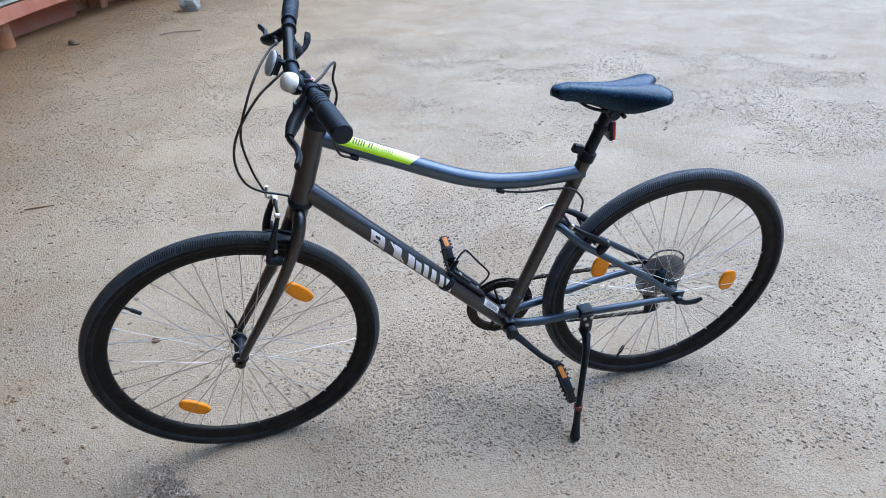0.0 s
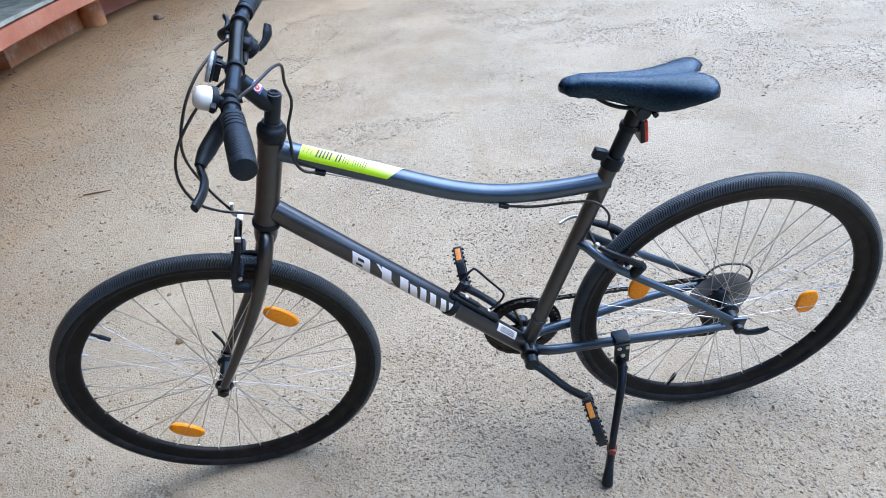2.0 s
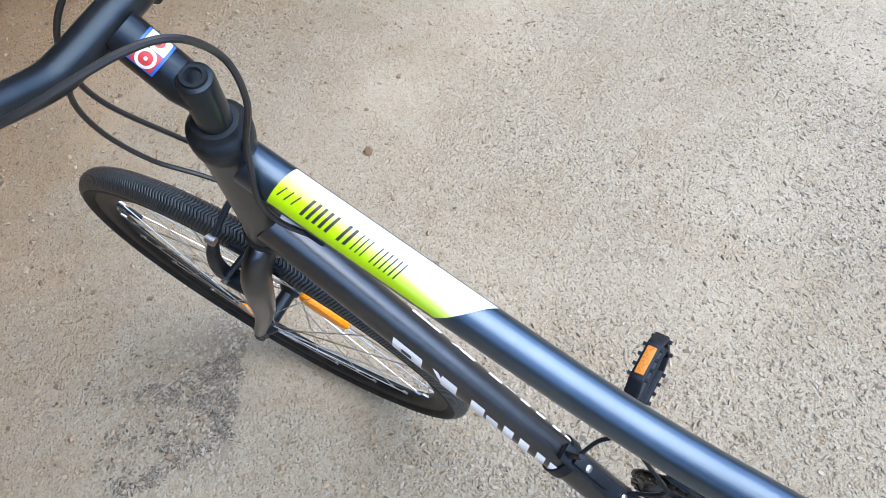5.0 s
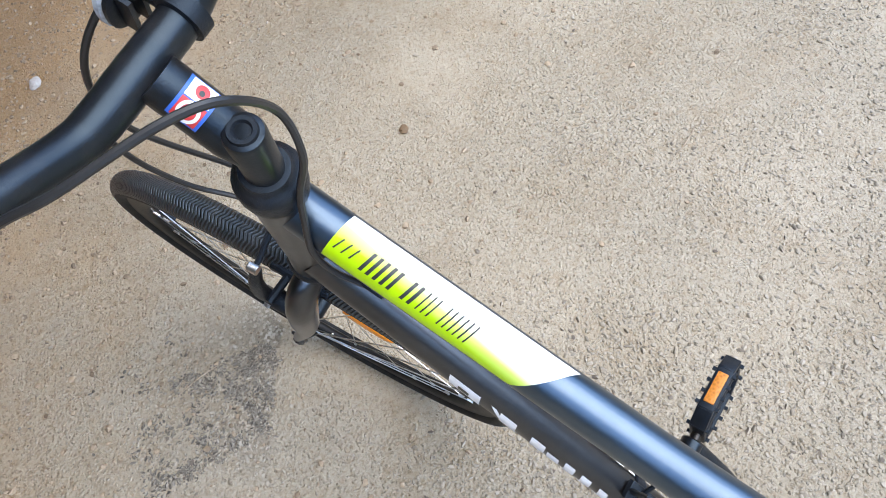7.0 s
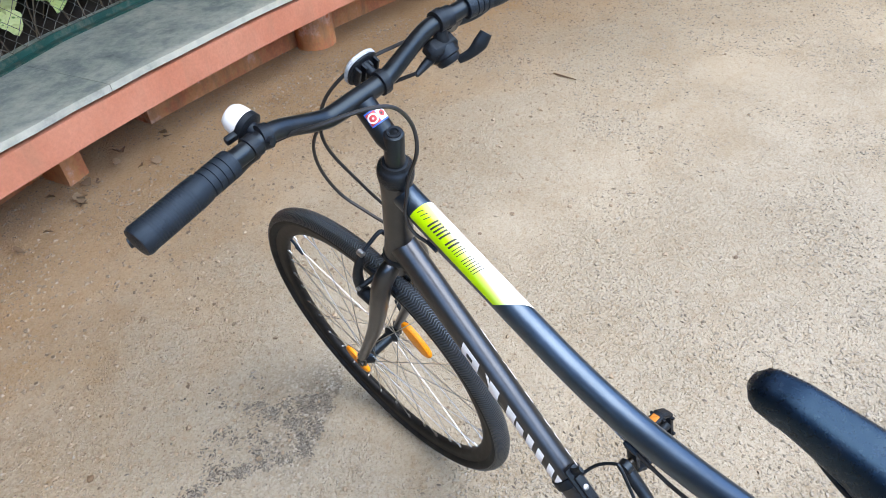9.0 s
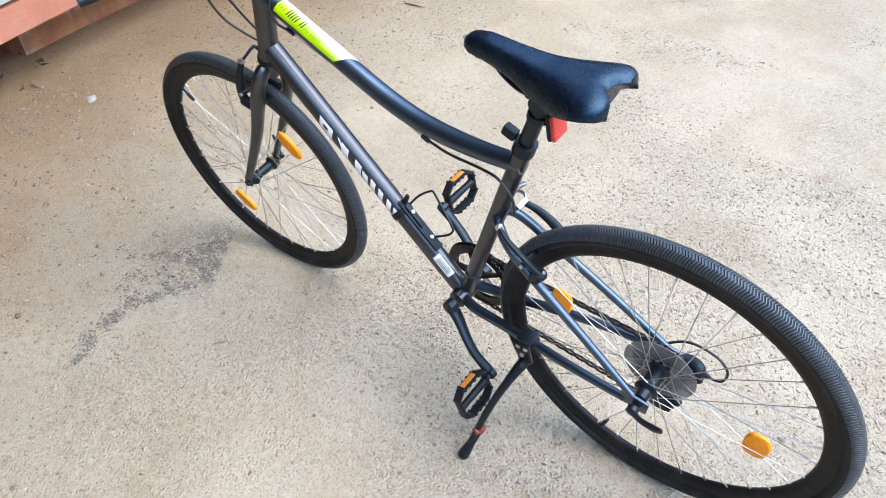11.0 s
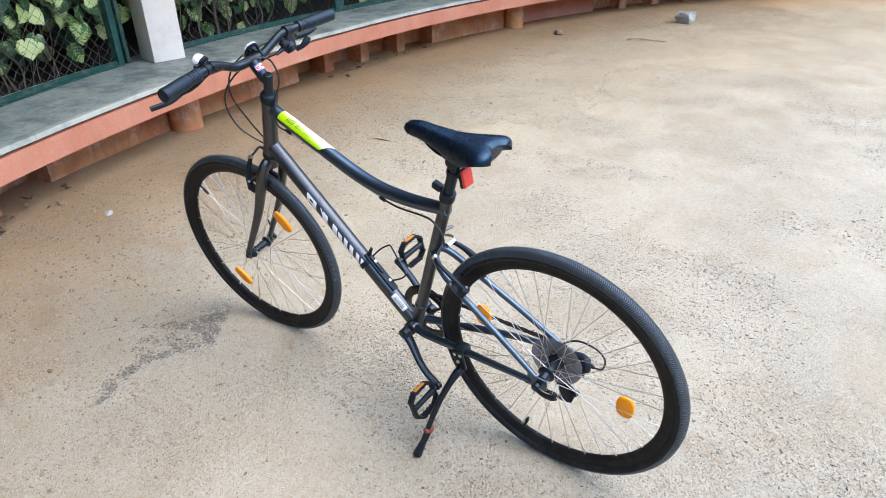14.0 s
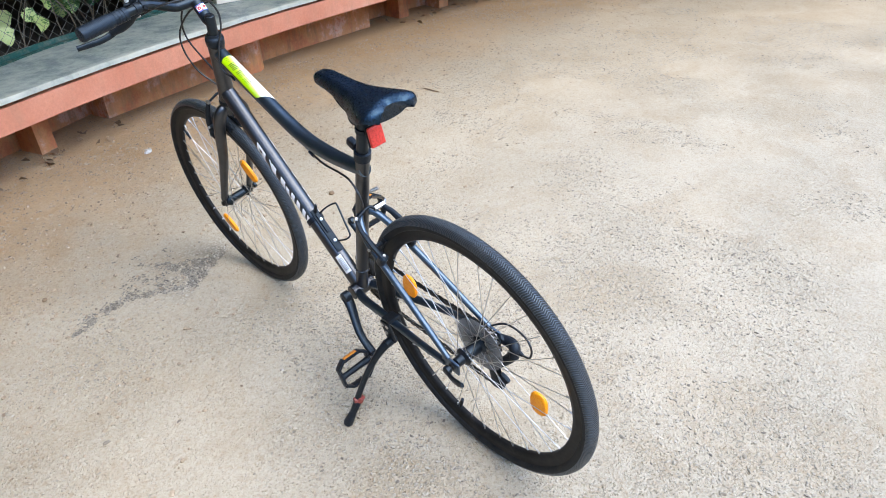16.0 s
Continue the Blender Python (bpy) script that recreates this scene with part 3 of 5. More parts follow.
def frame_tubes():
    b = bm_new()
    sweep(b, [HT_LOW, HT_LOW.lerp(HT_TOP, 0.12), HT_LOW.lerp(HT_TOP, 0.2), HT_LOW.lerp(HT_TOP, 0.85), HT_TOP], [0.0235, 0.0225, 0.0215, 0.0215, 0.0225], 28)
    part("head_tube", b, frame_paint, bicycle, "graphite painted head tube")
    b = bm_new()
    sweep(b, spline(TOP_LINE, 10), [0.0185] * 6 + [0.0175, 0.0165], 28)
    part("top_tube", b, blue_paint, bicycle, "curved midnight blue top tube")
    b = bm_new()
    sweep(b, [DOWN_A, DOWN_B], 0.0215, 28)
    part("down_tube", b, frame_paint, bicycle, "thick graphite down tube")
    b = bm_new()
    sweep(b, [BB, BB + ST * 0.02, SEAT], 0.0162, 24)
    lathe(b, [(0.0165, -0.004), (0.0185, -0.002), (0.0185, 0.004), (0.0165, 0.006)], BB + ST * 0.083, ST, 24)
    part("seat_tube", b, frame_paint, bicycle, "graphite seat tube")
    b = bm_new()
    lathe(b, [(0.0185, -0.036), (0.0205, -0.034), (0.0205, 0.034), (0.0185, 0.036)], BB, (0, 1, 0), 28)
    part("bottom_bracket", b, frame_paint, bicycle)
    for s in (1, -1):
        b = bm_new()
        sweep(b, spline([BB + Vector((-0.005, s * 0.020, 0.002)), (0.392, s * 0.032, 0.302), (0.335, s * 0.037, 0.307), (0.265, s * 0.046, 0.319), (0.14, s * 0.060, 0.334), (0.024, s * 0.067, 0.343)], 6), [0.0115, 0.0115, 0.011, 0.0105, 0.0095, 0.008], 16)
        part("chainstay", b, blue_paint, bicycle, "midnight blue chain stay")
        b = bm_new()
        sweep(b, spline([(0.342, s * 0.008, 0.588), (0.327, s * 0.021, 0.585), (0.302, s * 0.034, 0.563), (0.260, s * 0.042, 0.530), (0.13, s * 0.055, 0.444), (0.012, s * 0.066, 0.361)], 6), [0.0095, 0.0095, 0.0092, 0.009, 0.0082, 0.0072], 14)
        part("seatstay", b, blue_paint, bicycle, "midnight blue seat stay")
        b = bm_new()
        block(b, (0.055, 0.006, 0.034), axes_pose((0.006, s * 0.0665, 0.347), (1, 0, 0.1), (0, 0, 1)), 0.0026)
        part("dropout", b, blue_paint, bicycle)


TOP_LINE = [(0.876, 0, 0.886), (0.816, 0, 0.8585), (0.741, 0, 0.824), (0.653, 0, 0.783), (0.575, 0, 0.750), (0.503, 0, 0.730), (0.430, 0, 0.722), (0.360, 0, 0.722), (0.285, 0, 0.727)]
DOWN_A, DOWN_B = Vector((0.910, 0, 0.763)), Vector((0.454, 0, 0.301))
frame_tubes()


def tube_patch(bm, a, b, r, s0, s1, f0, f1, skew=0.0, n=8, lift=0.0006, uv=False, slant=None):
    """A thin print that hugs a straight tube: from s0 to s1 along it (0 to 1), from f0 to f1 degrees round it from its top towards the left; skew slants its ends, slant the first end alone."""
    a, b = Vector(a), Vector(b)
    d = (b - a).normalized()
    top = (Vector((0, 0, 1)) - d * d.z).normalized()
    left = Vector((0, 1, 0))
    lay = bm.loops.layers.uv.verify() if uv else None
    rows = []
    m = 10 if uv else 2
    for i in range(n + 1):
        f = radians(f0 + (f1 - f0) * i / n)
        k1 = skew * (i / n)
        k0 = k1 if slant is None else slant * (i / n)
        rows.append([bm.verts.new(a.lerp(b, s0 + k0 + (s1 + k1 - s0 - k0) * j / m) + (r + lift) * (math.cos(f) * top + math.sin(f) * left)) for j in range(m + 1)])
    for i in range(n):
        for j in range(m):
            fc = bm.faces.new((rows[i][j], rows[i][j + 1], rows[i + 1][j + 1], rows[i + 1][j]))
            if uv:
                for lp, (ii, jj) in zip(fc.loops, ((i, j), (i, j + 1), (i + 1, j + 1), (i + 1, j))):
                    lp[lay].uv = (jj / m, ii / n)


def tube_disc(bm, a, b, r, s, f, rad, lift, hole=0.0):
    """A round print, or a ring, that hugs a straight tube."""
    a, b = Vector(a), Vector(b)
    d = (b - a).normalized()
    top = (Vector((0, 0, 1)) - d * d.z).normalized()
    c = a.lerp(b, s)

    def at(q, k):
        u, v = q * math.cos(k), q * math.sin(k) / r + radians(f)
        return c + d * u + (r + lift) * (math.cos(v) * top + math.sin(v) * Vector((0, 1, 0)))

    n = 24
    rows = [[bm.verts.new(at(q, 2 * math.pi * k / n)) for k in range(n)] for q in ((hole, rad * 0.5 + hole * 0.5, rad) if hole else (rad * 0.02, rad * 0.5, rad))]
    for p, q in zip(rows, rows[1:]):
        for k in range(n):
            bm.faces.new((p[k], p[(k + 1) % n], q[(k + 1) % n], q[k]))


def prints():
    # maker's mark on both sides of the down tube: plain slanted shapes
    for side in (1, -1):
        for s0, s1, lo, hi in ((0.258, 0.322, 50, 124), (0.345, 0.357, 50, 76), (0.366, 0.402, 50, 124), (0.410, 0.424, 96, 124), (0.436, 0.468, 50, 124), (0.478, 0.506, 60, 124), (0.516, 0.540, 50, 124), (0.556, 0.580, 50, 124), (0.600, 0.622, 50, 124), (0.634, 0.664, 50, 124)):
            b = bm_new()
            tube_patch(b, DOWN_A, DOWN_B, 0.0215, s0, s1, side * lo, side * hi, 0.030)
            part("white_mark", b, white_print, bicycle, "plain white printed shape")
        for s0, s1, lo, hi in ((0.278, 0.300, 66, 80), (0.282, 0.306, 94, 108)):
            b = bm_new()
            tube_patch(b, DOWN_A, DOWN_B, 0.0215, s0 + 0.006, s1 + 0.006, side * lo, side * hi, 0.006, 4, 0.0010)
            part("dark_mark", b, dark_print, bicycle, "small dark printed bar")
    b = bm_new()
    tube_patch(b, TOP_LINE[1], TOP_LINE[3], 0.0185, -0.11, 0.951, -50, 78, -0.209, 18, 0.0006, True, -0.025)
    part("lime_decal", b, lime_print, bicycle, "white printed stripe fading to lime")
    # the line of print on the stripe: small, then bold, then thin upright bars
    runs = [(-0.085 + 0.036 * i, 0.007, 12, 40) for i in range(3)]
    runs += [(0.040 + 0.0315 * i, 0.0150, 0, 48) for i in range(8) if i != 5]
    runs += [(0.300 + 0.0245 * i, 0.0065, 0, 48) for i in range(10) if i != 3]
    for s0, wide, lo, hi in runs:
        b = bm_new()
        tube_patch(b, TOP_LINE[1], TOP_LINE[3], 0.0185, s0, s0 + wide, lo, hi, -0.022, 6, 0.001)
        part("dark_mark", b, dark_print, bicycle, "small dark printed bar")
    b = bm_new()
    tube_patch(b, DOWN_A, DOWN_B, 0.0215, 0.850, 0.935, 14, 62, 0.0, 6)
    part("white_label", b, label_white, bicycle, "white paper label")
    for k in range(4):
        b = bm_new()
        tube_patch(b, DOWN_A, DOWN_B, 0.0215, 0.862, 0.924, 22 + 9 * k, 27 + 9 * k, 0.0, 2, 0.0009)
        part("label_line", b, dull_steel, bicycle, "unreadable grey line of print")


prints()


def fork_and_stem():
    b = bm_new()
    lathe(b, [(0.024, -0.004), (0.0262, -0.002), (0.0262, 0.005), (0.024, 0.008)], HT_LOW - U * 0.006, U, 28)
    part("headset_ring", b, black_plastic, bicycle, "black lower headset ring")
    b = bm_new()
    lathe(b, [(0.0218, 0.0), (0.0236, 0.002), (0.0246, 0.010), (0.0246, 0.019), (0.0236, 0.0235), (0.0205, 0.0262), (0.0180, 0.0285), (0.0170, 0.033), (0.0140, 0.0335)], HT_TOP, U, 28)
    part("headset_cup", b, black_plastic, bicycle, "black plastic headset cover")
    base = HT_LOW - U * 0.010
    b = bm_new()
    lathe(b, [(0.0215, 0.0), (0.0215, -0.022), (0.019, -0.036), (0.010, -0.042)], base, U, 24)
    fork = part("fork", b, frame_paint, bicycle, "graphite painted steel fork")
    fork.matrix_local = turned
    for s in (1, -1):
        b = bm_new()
        top = base - U * 0.016
        pts = spline([top + Vector((0, s * 0.008, 0)), top + Vector((0, s * 0.026, 0)) - U * 0.004, top + Vector((0, s * 0.041, 0)) - U * 0.028, top + Vector((0, s * 0.047, 0)) - U * 0.075 + FWD * 0.003,
                      top + Vector((0, s * 0.049, 0)) - U * 0.20 + FWD * 0.022, FRONT + Vector((0, s * 0.050, 0)) + U * 0.022 - FWD * 0.002], 8)
        sweep(b, pts, [0.0165, 0.0175, 0.0175, 0.017, 0.0145, 0.0105], 18, True, 0.82)
        block(b, (0.030, 0.006, 0.024), axes_pose(FRONT + Vector((0, s * 0.051, 0.004)), -U, FWD), 0.0028)
        part("fork_leg", b, frame_paint, fork, "tapered graphite fork leg")
    # quill stem, welded to the bar
    b = bm_new()
    q0, q1 = HT_TOP + U * 0.026, HT_TOP + U * 0.0855
    sweep(b, [q0, q1 - U * 0.004, q1 - U * 0.001, q1], [0.0132, 0.0132, 0.0122, 0.0105], 26)
    sweep(b, [q0 + U * 0.0370, q0 + U * 0.0430 + FWD * 0.013, BAR_C - FWD * 0.01], [0.0135, 0.0156, 0.0152], 24)
    stem = part("stem", b, black_paint, bicycle, "black welded quill stem")
    stem.matrix_local = turned
    b = bm_new()
    lathe(b, [(0.0070, -0.004), (0.0095, 0.0), (0.0088, 0.002), (0.0062, 0.002), (0.005, 0.0)], q1, U, 22)
    part("stem_bolt", b, black_plastic, stem, "black socket head bolt")
    a0, a1 = q0 + U * 0.0430 + FWD * 0.013, BAR_C - FWD * 0.008
    for f0, f1, s0, s1, mt, lift in ((-40, 56, 0.34, 0.72, blue_print, 0.0006), (-36, 6, 0.38, 0.68, white_print, 0.0010), (9, 52, 0.38, 0.68, red_print, 0.0010)):
        b = bm_new()
        tube_patch(b, a0, a1, 0.0162, s0, s1, f0, f1, 0.0, 8, lift)
        part("sticker", b, mt, stem, "small blue, white and red warning sticker")
    for f, rad, hole, mt, lift in ((30, 0.0064, 0.0044, label_white, 0.0014), (-16, 0.0040, 0, red_print, 0.0014), (-12, 0.0016, 0, dark_print, 0.0017), (30, 0.0012, 0, label_white, 0.0014)):
        b = bm_new()
        tube_disc(b, a0, a1, 0.0162, 0.53, f, rad, lift, hole)
        part("sticker", b, mt, stem, "round print on the sticker")


BAR_C = HT_TOP + U * 0.0985 + FWD * 0.0615
fork_and_stem()


def side_point(y, f=0.0, u=0.0):
    """A point near the handlebar: y to the left of its middle, f ahead and u above."""
    return BAR_C + Vector((0, y, 0)) + FWD * f + U * u


def bar_line(s):
    return [side_point(0), side_point(s * 0.035), side_point(s * 0.058, 0.001, 0.004), side_point(s * 0.115, 0.001, 0.032), side_point(s * 0.145, -0.003, 0.0370), side_point(s * 0.20, -0.010, 0.0390), side_point(s * 0.304, -0.0270, 0.0415)]


def handlebar():
    b = bm_new()
    line = spline(list(reversed(bar_line(-1))) + bar_line(1)[1:], 8)
    sweep(b, line, [0.0111, 0.0111, 0.0111, 0.0111, 0.0122, 0.0128, 0.0128, 0.0122, 0.0111, 0.0111, 0.0111, 0.0111], 20)
    bar = part("handlebar", b, black_paint, bicycle, "black steel riser handlebar")
    bar.matrix_local = turned
    for s in (1, -1):
        g0, g1 = Vector(side_point(s * 0.180, -0.0072, 0.0383)), Vector(side_point(s * 0.306, -0.0272, 0.0415))
        d = (g1 - g0).normalized()
        L = (g1 - g0).length
        prof = [(0.0135, 0.0), (0.0156, 0.001)]
        for k in range(4):
            h = 0.006 + k * 0.0085
            prof += [(0.0160, h), (0.0160, h + 0.0062), (0.0149, h + 0.0068), (0.0149, h + 0.0080)]
        prof += [(0.0166, 0.043), (0.0173, 0.056)]
        h = 0.058
        while h < L - 0.016:
            prof += [(0.0172, h), (0.0172, h + 0.0021), (0.0170, h + 0.0024), (0.0170, h + 0.0031)]
            h += 0.0034
        prof += [(0.0171, L - 0.012), (0.0175, L - 0.004), (0.0160, L), (0.006, L + 0.002)]
        b = bm_new()
        lathe(b, prof, g0, d, 26)
        part("grip", b, grip_rubber, bar, "black ribbed rubber grip")
        # brake lever: clamp, body and blade
        c = Vector(side_point(s * 0.152, -0.0035, 0.0373))
        at = lambda y, f, u: Vector(side_point(s * y, f, u))
        b = bm_new()
        lathe(b, [(0.0112, -0.0065), (0.0138, -0.0058), (0.0138, 0.0058), (0.0112, 0.0065)], c, d, 18)
        sweep(b, spline([c - U * 0.006, at(0.162, 0.003, 0.022), at(0.173, 0.014, 0.005), at(0.192, 0.025, -0.010), at(0.216, 0.032, -0.019)], 6), [0.0110, 0.0110, 0.0120, 0.0120, 0.0075], 14)
        sweep(b, [at(0.172, 0.016, 0.006), at(0.152, 0.017, 0.006)], [0.0085, 0.0060], 12)
        lv = part("brake_lever", b, black_plastic, bar, "black plastic brake lever")
        b = bm_new()
        sweep(b, spline([at(0.192, 0.029, -0.013), at(0.216, 0.031, -0.022), at(0.245, 0.024, -0.022), at(0.276, 0.024, -0.021), at(0.304, 0.031, -0.023)], 7), [0.0065, 0.0080, 0.0076, 0.0072, 0.0066], 14, True, 0.7)
        part("lever_blade", b, black_paint, lv, "black lever blade")
        b = bm_new()
        rod(b, at(0.154, 0.017, 0.006), at(0.138, 0.017, 0.005), 0.0040, 10)
        part("barrel_adjuster", b, alloy, lv, "silver barrel adjuster")
    # thumb shifter on the right
    c = Vector(side_point(-0.137, -0.012, -0.002))
    b = bm_new()
    lathe(b, [(0.010, -0.013), (0.0185, -0.012), (0.0195, -0.004), (0.0195, 0.000), (0.0165, 0.002), (0.0165, 0.006), (0.0135, 0.010), (0.006, 0.0115)], c - FWD * 0.008 - U * 0.004, (-FWD * 0.75 - U * 0.65), 22)
    block(b, (0.048, 0.026, 0.022), axes_pose(c + U * 0.010 + Vector((0, 0.004, 0)), (0, 1, 0.1), U - FWD * 0.3), 0.006, 1)
    sweep(b, [c + U * 0.012, Vector(side_point(-0.139, -0.002, 0.034))], [0.011, 0.009], 10)
    lathe(b, [(0.0116, -0.007), (0.0146, -0.006), (0.0146, 0.006), (0.0116, 0.007)], Vector(side_point(-0.139, -0.002, 0.0385)), (0, 1, 0), 18)
    sh = part("shifter", b, black_plastic, bar, "black thumb gear shifter")
    b = bm_new()
    sweep(b, spline([c - FWD * 0.022 - U * 0.006 + Vector((0, -0.008, 0)), c - FWD * 0.032 + U * 0.004 + Vector((0, -0.020, 0)), c - FWD * 0.036 + U * 0.015 + Vector((0, -0.032, 0)), c - FWD * 0.036 + U * 0.026 + Vector((0, -0.042, 0))], 5), [0.006, 0.007, 0.0105, 0.0085], 12, True, 0.6)
    part("shifter_lever", b, black_plastic, sh, "black thumb lever")
    b = bm_new()
    sweep(b, [c + Vector((0, 0.020, 0)), c + Vector((0, 0.036, -0.004)), c + Vector((0, 0.050, -0.008))], [0.007, 0.0055, 0.0035], 10)
    part("barrel_adjuster", b, black_plastic, sh)
    # bell on the left
    c = Vector(side_point(0.134, 0.0, 0.036))
    b = bm_new()
    lathe(b, [(0.0113, -0.007), (0.0145, -0.006), (0.0145, 0.006), (0.0113, 0.007)], c, Vector((0, 1, 0.25)), 18)
    up = (FWD * 0.95 + U * 0.20 + Vector((0, 0.20, 0))).normalized()
    sweep(b, [c + up * 0.008, c + up * 0.018], [0.0075, 0.009], 12)
    sweep(b, [c + up * 0.012 - FWD * 0.012, c - FWD * 0.018 + U * 0.006], 0.0045, 10)
    lathe(b, [(0.014, 0.0), (0.0178, 0.002), (0.0178, 0.009), (0.015, 0.011)], c + up * 0.016, up, 24)
    block(b, (0.022, 0.010, 0.008), axes_pose(c + up * 0.020 + Vector((0, 0.020, 0)), (0, 1, 0), up), 0.003)
    bell = part("bell", b, black_plastic, bar, "black bell base with a striker")
    b = bm_new()
    lathe(b, [(0.0162, 0.0), (0.0170, 0.002), (0.0170, 0.009), (0.0162, 0.015), (0.0130, 0.0205), (0.007, 0.0230), (0.002, 0.0235)], c + up * 0.0250, up, 28)
    part("bell_dome", b, white_plastic, bell, "glossy white bell dome")
    # clear front reflector on a bracket
    c = Vector(side_point(-0.040, 0, 0))
    b = bm_new()
    lathe(b, [(0.0128, -0.006), (0.0160, -0.005), (0.0160, 0.005), (0.0128, 0.006)], c, (0, 1, 0), 20)
    sweep(b, [c + FWD * 0.012 + U * 0.004, c + FWD * 0.030 + U * 0.010], 0.006, 10)
    face = FWD + U * 0.2
    lens_oval(b, 0.048, 0.046, 0.006, axes_pose(c + FWD * 0.034 + U * 0.000, (0, -1, 0), U - FWD * 0.2))
    for k in range(4):
        block(b, (0.003, 0.030, 0.010), axes_pose(c + FWD * 0.027 - U * 0.001 + Vector((0, -0.015 + 0.010 * k, 0)), (0, 1, 0), face))
    fr = part("front_reflector", b, black_plastic, bar, "black reflector bracket")
    b = bm_new()
    lens_oval(b, 0.050, 0.048, 0.008, axes_pose(c + FWD * 0.0385 + U * 0.001, (0, -1, 0), U - FWD * 0.2))
    part("reflector_lens", b, clear_lens, fr, "clear white reflector lens")
    return bar


bar = handlebar()


def in_turned(v):
    return (turned @ Vector(v).to_4d()).to_3d()


NOODLE_END = (0.998, -0.049, 0.735)


def cables():
    L, Rr = 1, -1
    lev_l = in_turned(side_point(0.138, 0.017, 0.005))
    lev_r = in_turned(side_point(-0.138, 0.017, 0.005))
    sh_r = in_turned(side_point(-0.088, -0.012, -0.009))
    def side(x, y, z):
        return Vector((x, y, z))
    def head(f, y, u):
        return in_turned(HT_TOP + FWD * f + U * u + Vector((0, y, 0)))

    runs = {
        # rear brake: from the left lever along the bar, over the stem, down to the top tube
        "rear_brake_cable": [lev_l, (0.876, 0.112, 1.040), (0.856, 0.088, 1.045), (0.835, 0.036, 1.045), (0.825, 0.007, 1.034), (0.831, -0.014, 0.996), (0.827, -0.009, 0.963), (0.841, 0.002, 0.925), (0.842, 0.012, 0.900), (0.842, 0.021, 0.872), (0.832, 0.021, 0.848), (0.808, 0.015, 0.836)],
        # front brake: from the right lever in a loop ahead of the head tube down to the guide tube
        "front_brake_cable": [lev_r, (0.944, -0.098, 1.032), (0.969, -0.029, 1.020), (0.995, 0.013, 0.980), (1.019, 0.018, 0.909), (1.014, -0.015, 0.816), NOODLE_END],
        # gear: from the shifter in a loop round the head tube to the down tube
        "gear_cable": [sh_r, (0.944, -0.032, 0.994), (0.977, 0.002, 0.978), (1.020, 0.029, 0.927), (1.038, 0.031, 0.870), (1.031, 0.017, 0.811), (1.006, -0.005, 0.771), (0.954, -0.024, 0.740), (0.896, -0.030, 0.708), (0.850, -0.012, 0.672)],
    }
    for name, pts in runs.items():
        b = bm_new()
        sweep(b, spline(pts, 10), 0.0026, 8)
        part(name, b, cable_black, bicycle, "black cable housing")
    # stops and the bare cable under the top tube
    stops = [Vector((0.806, 0.014, 0.835)), Vector((0.487, 0.015, 0.710))]
    for p, size, way in ((stops[0], (0.020, 0.008, 0.009), (-0.9, 0, -0.38)), (stops[1], (0.020, 0.008, 0.009), (-0.9, 0, -0.38)), ((0.838, 0.004, 0.668), (0.014, 0.008, 0.012), (0.66, 0, 0.75))):
        b = bm_new()
        block(b, size, axes_pose(p, way, (0, 0.3, 1)), 0.0025)
        part("cable_stop", b, black_plastic, bicycle, "small black cable stop")
    b = bm_new()
    sweep(b, [stops[0], stops[1]], 0.0009, 5)
    part("bare_cable", b, dull_steel, bicycle, "bare steel brake cable")
    b = bm_new()
    sweep(b, spline([stops[1], (0.43, 0.019, 0.702), (0.36, 0.021, 0.702), (0.318, 0.025, 0.698), (0.290, 0.027, 0.668), (0.288, 0.026, 0.632)], 8), 0.0026, 8)
    part("rear_brake_cable", b, cable_black, bicycle, "black cable housing")
    b = bm_new()
    rod(b, (0.332, 0.004, 0.640), (0.304, -0.034, 0.655), 0.0042, 10)
    part("cable_guide", b, alloy, bicycle, "bright cable guide stub behind the seat tube")
    b = bm_new()
    sweep(b, spline([(0.030, -0.070, 0.345), (-0.02, -0.088, 0.372), (-0.075, -0.088, 0.370), (-0.103, -0.082, 0.350), (-0.098, -0.080, 0.318), (-0.076, -0.080, 0.311)], 8), 0.0026, 8)
    part("gear_cable", b, cable_black, bicycle, "black cable housing")


cables()


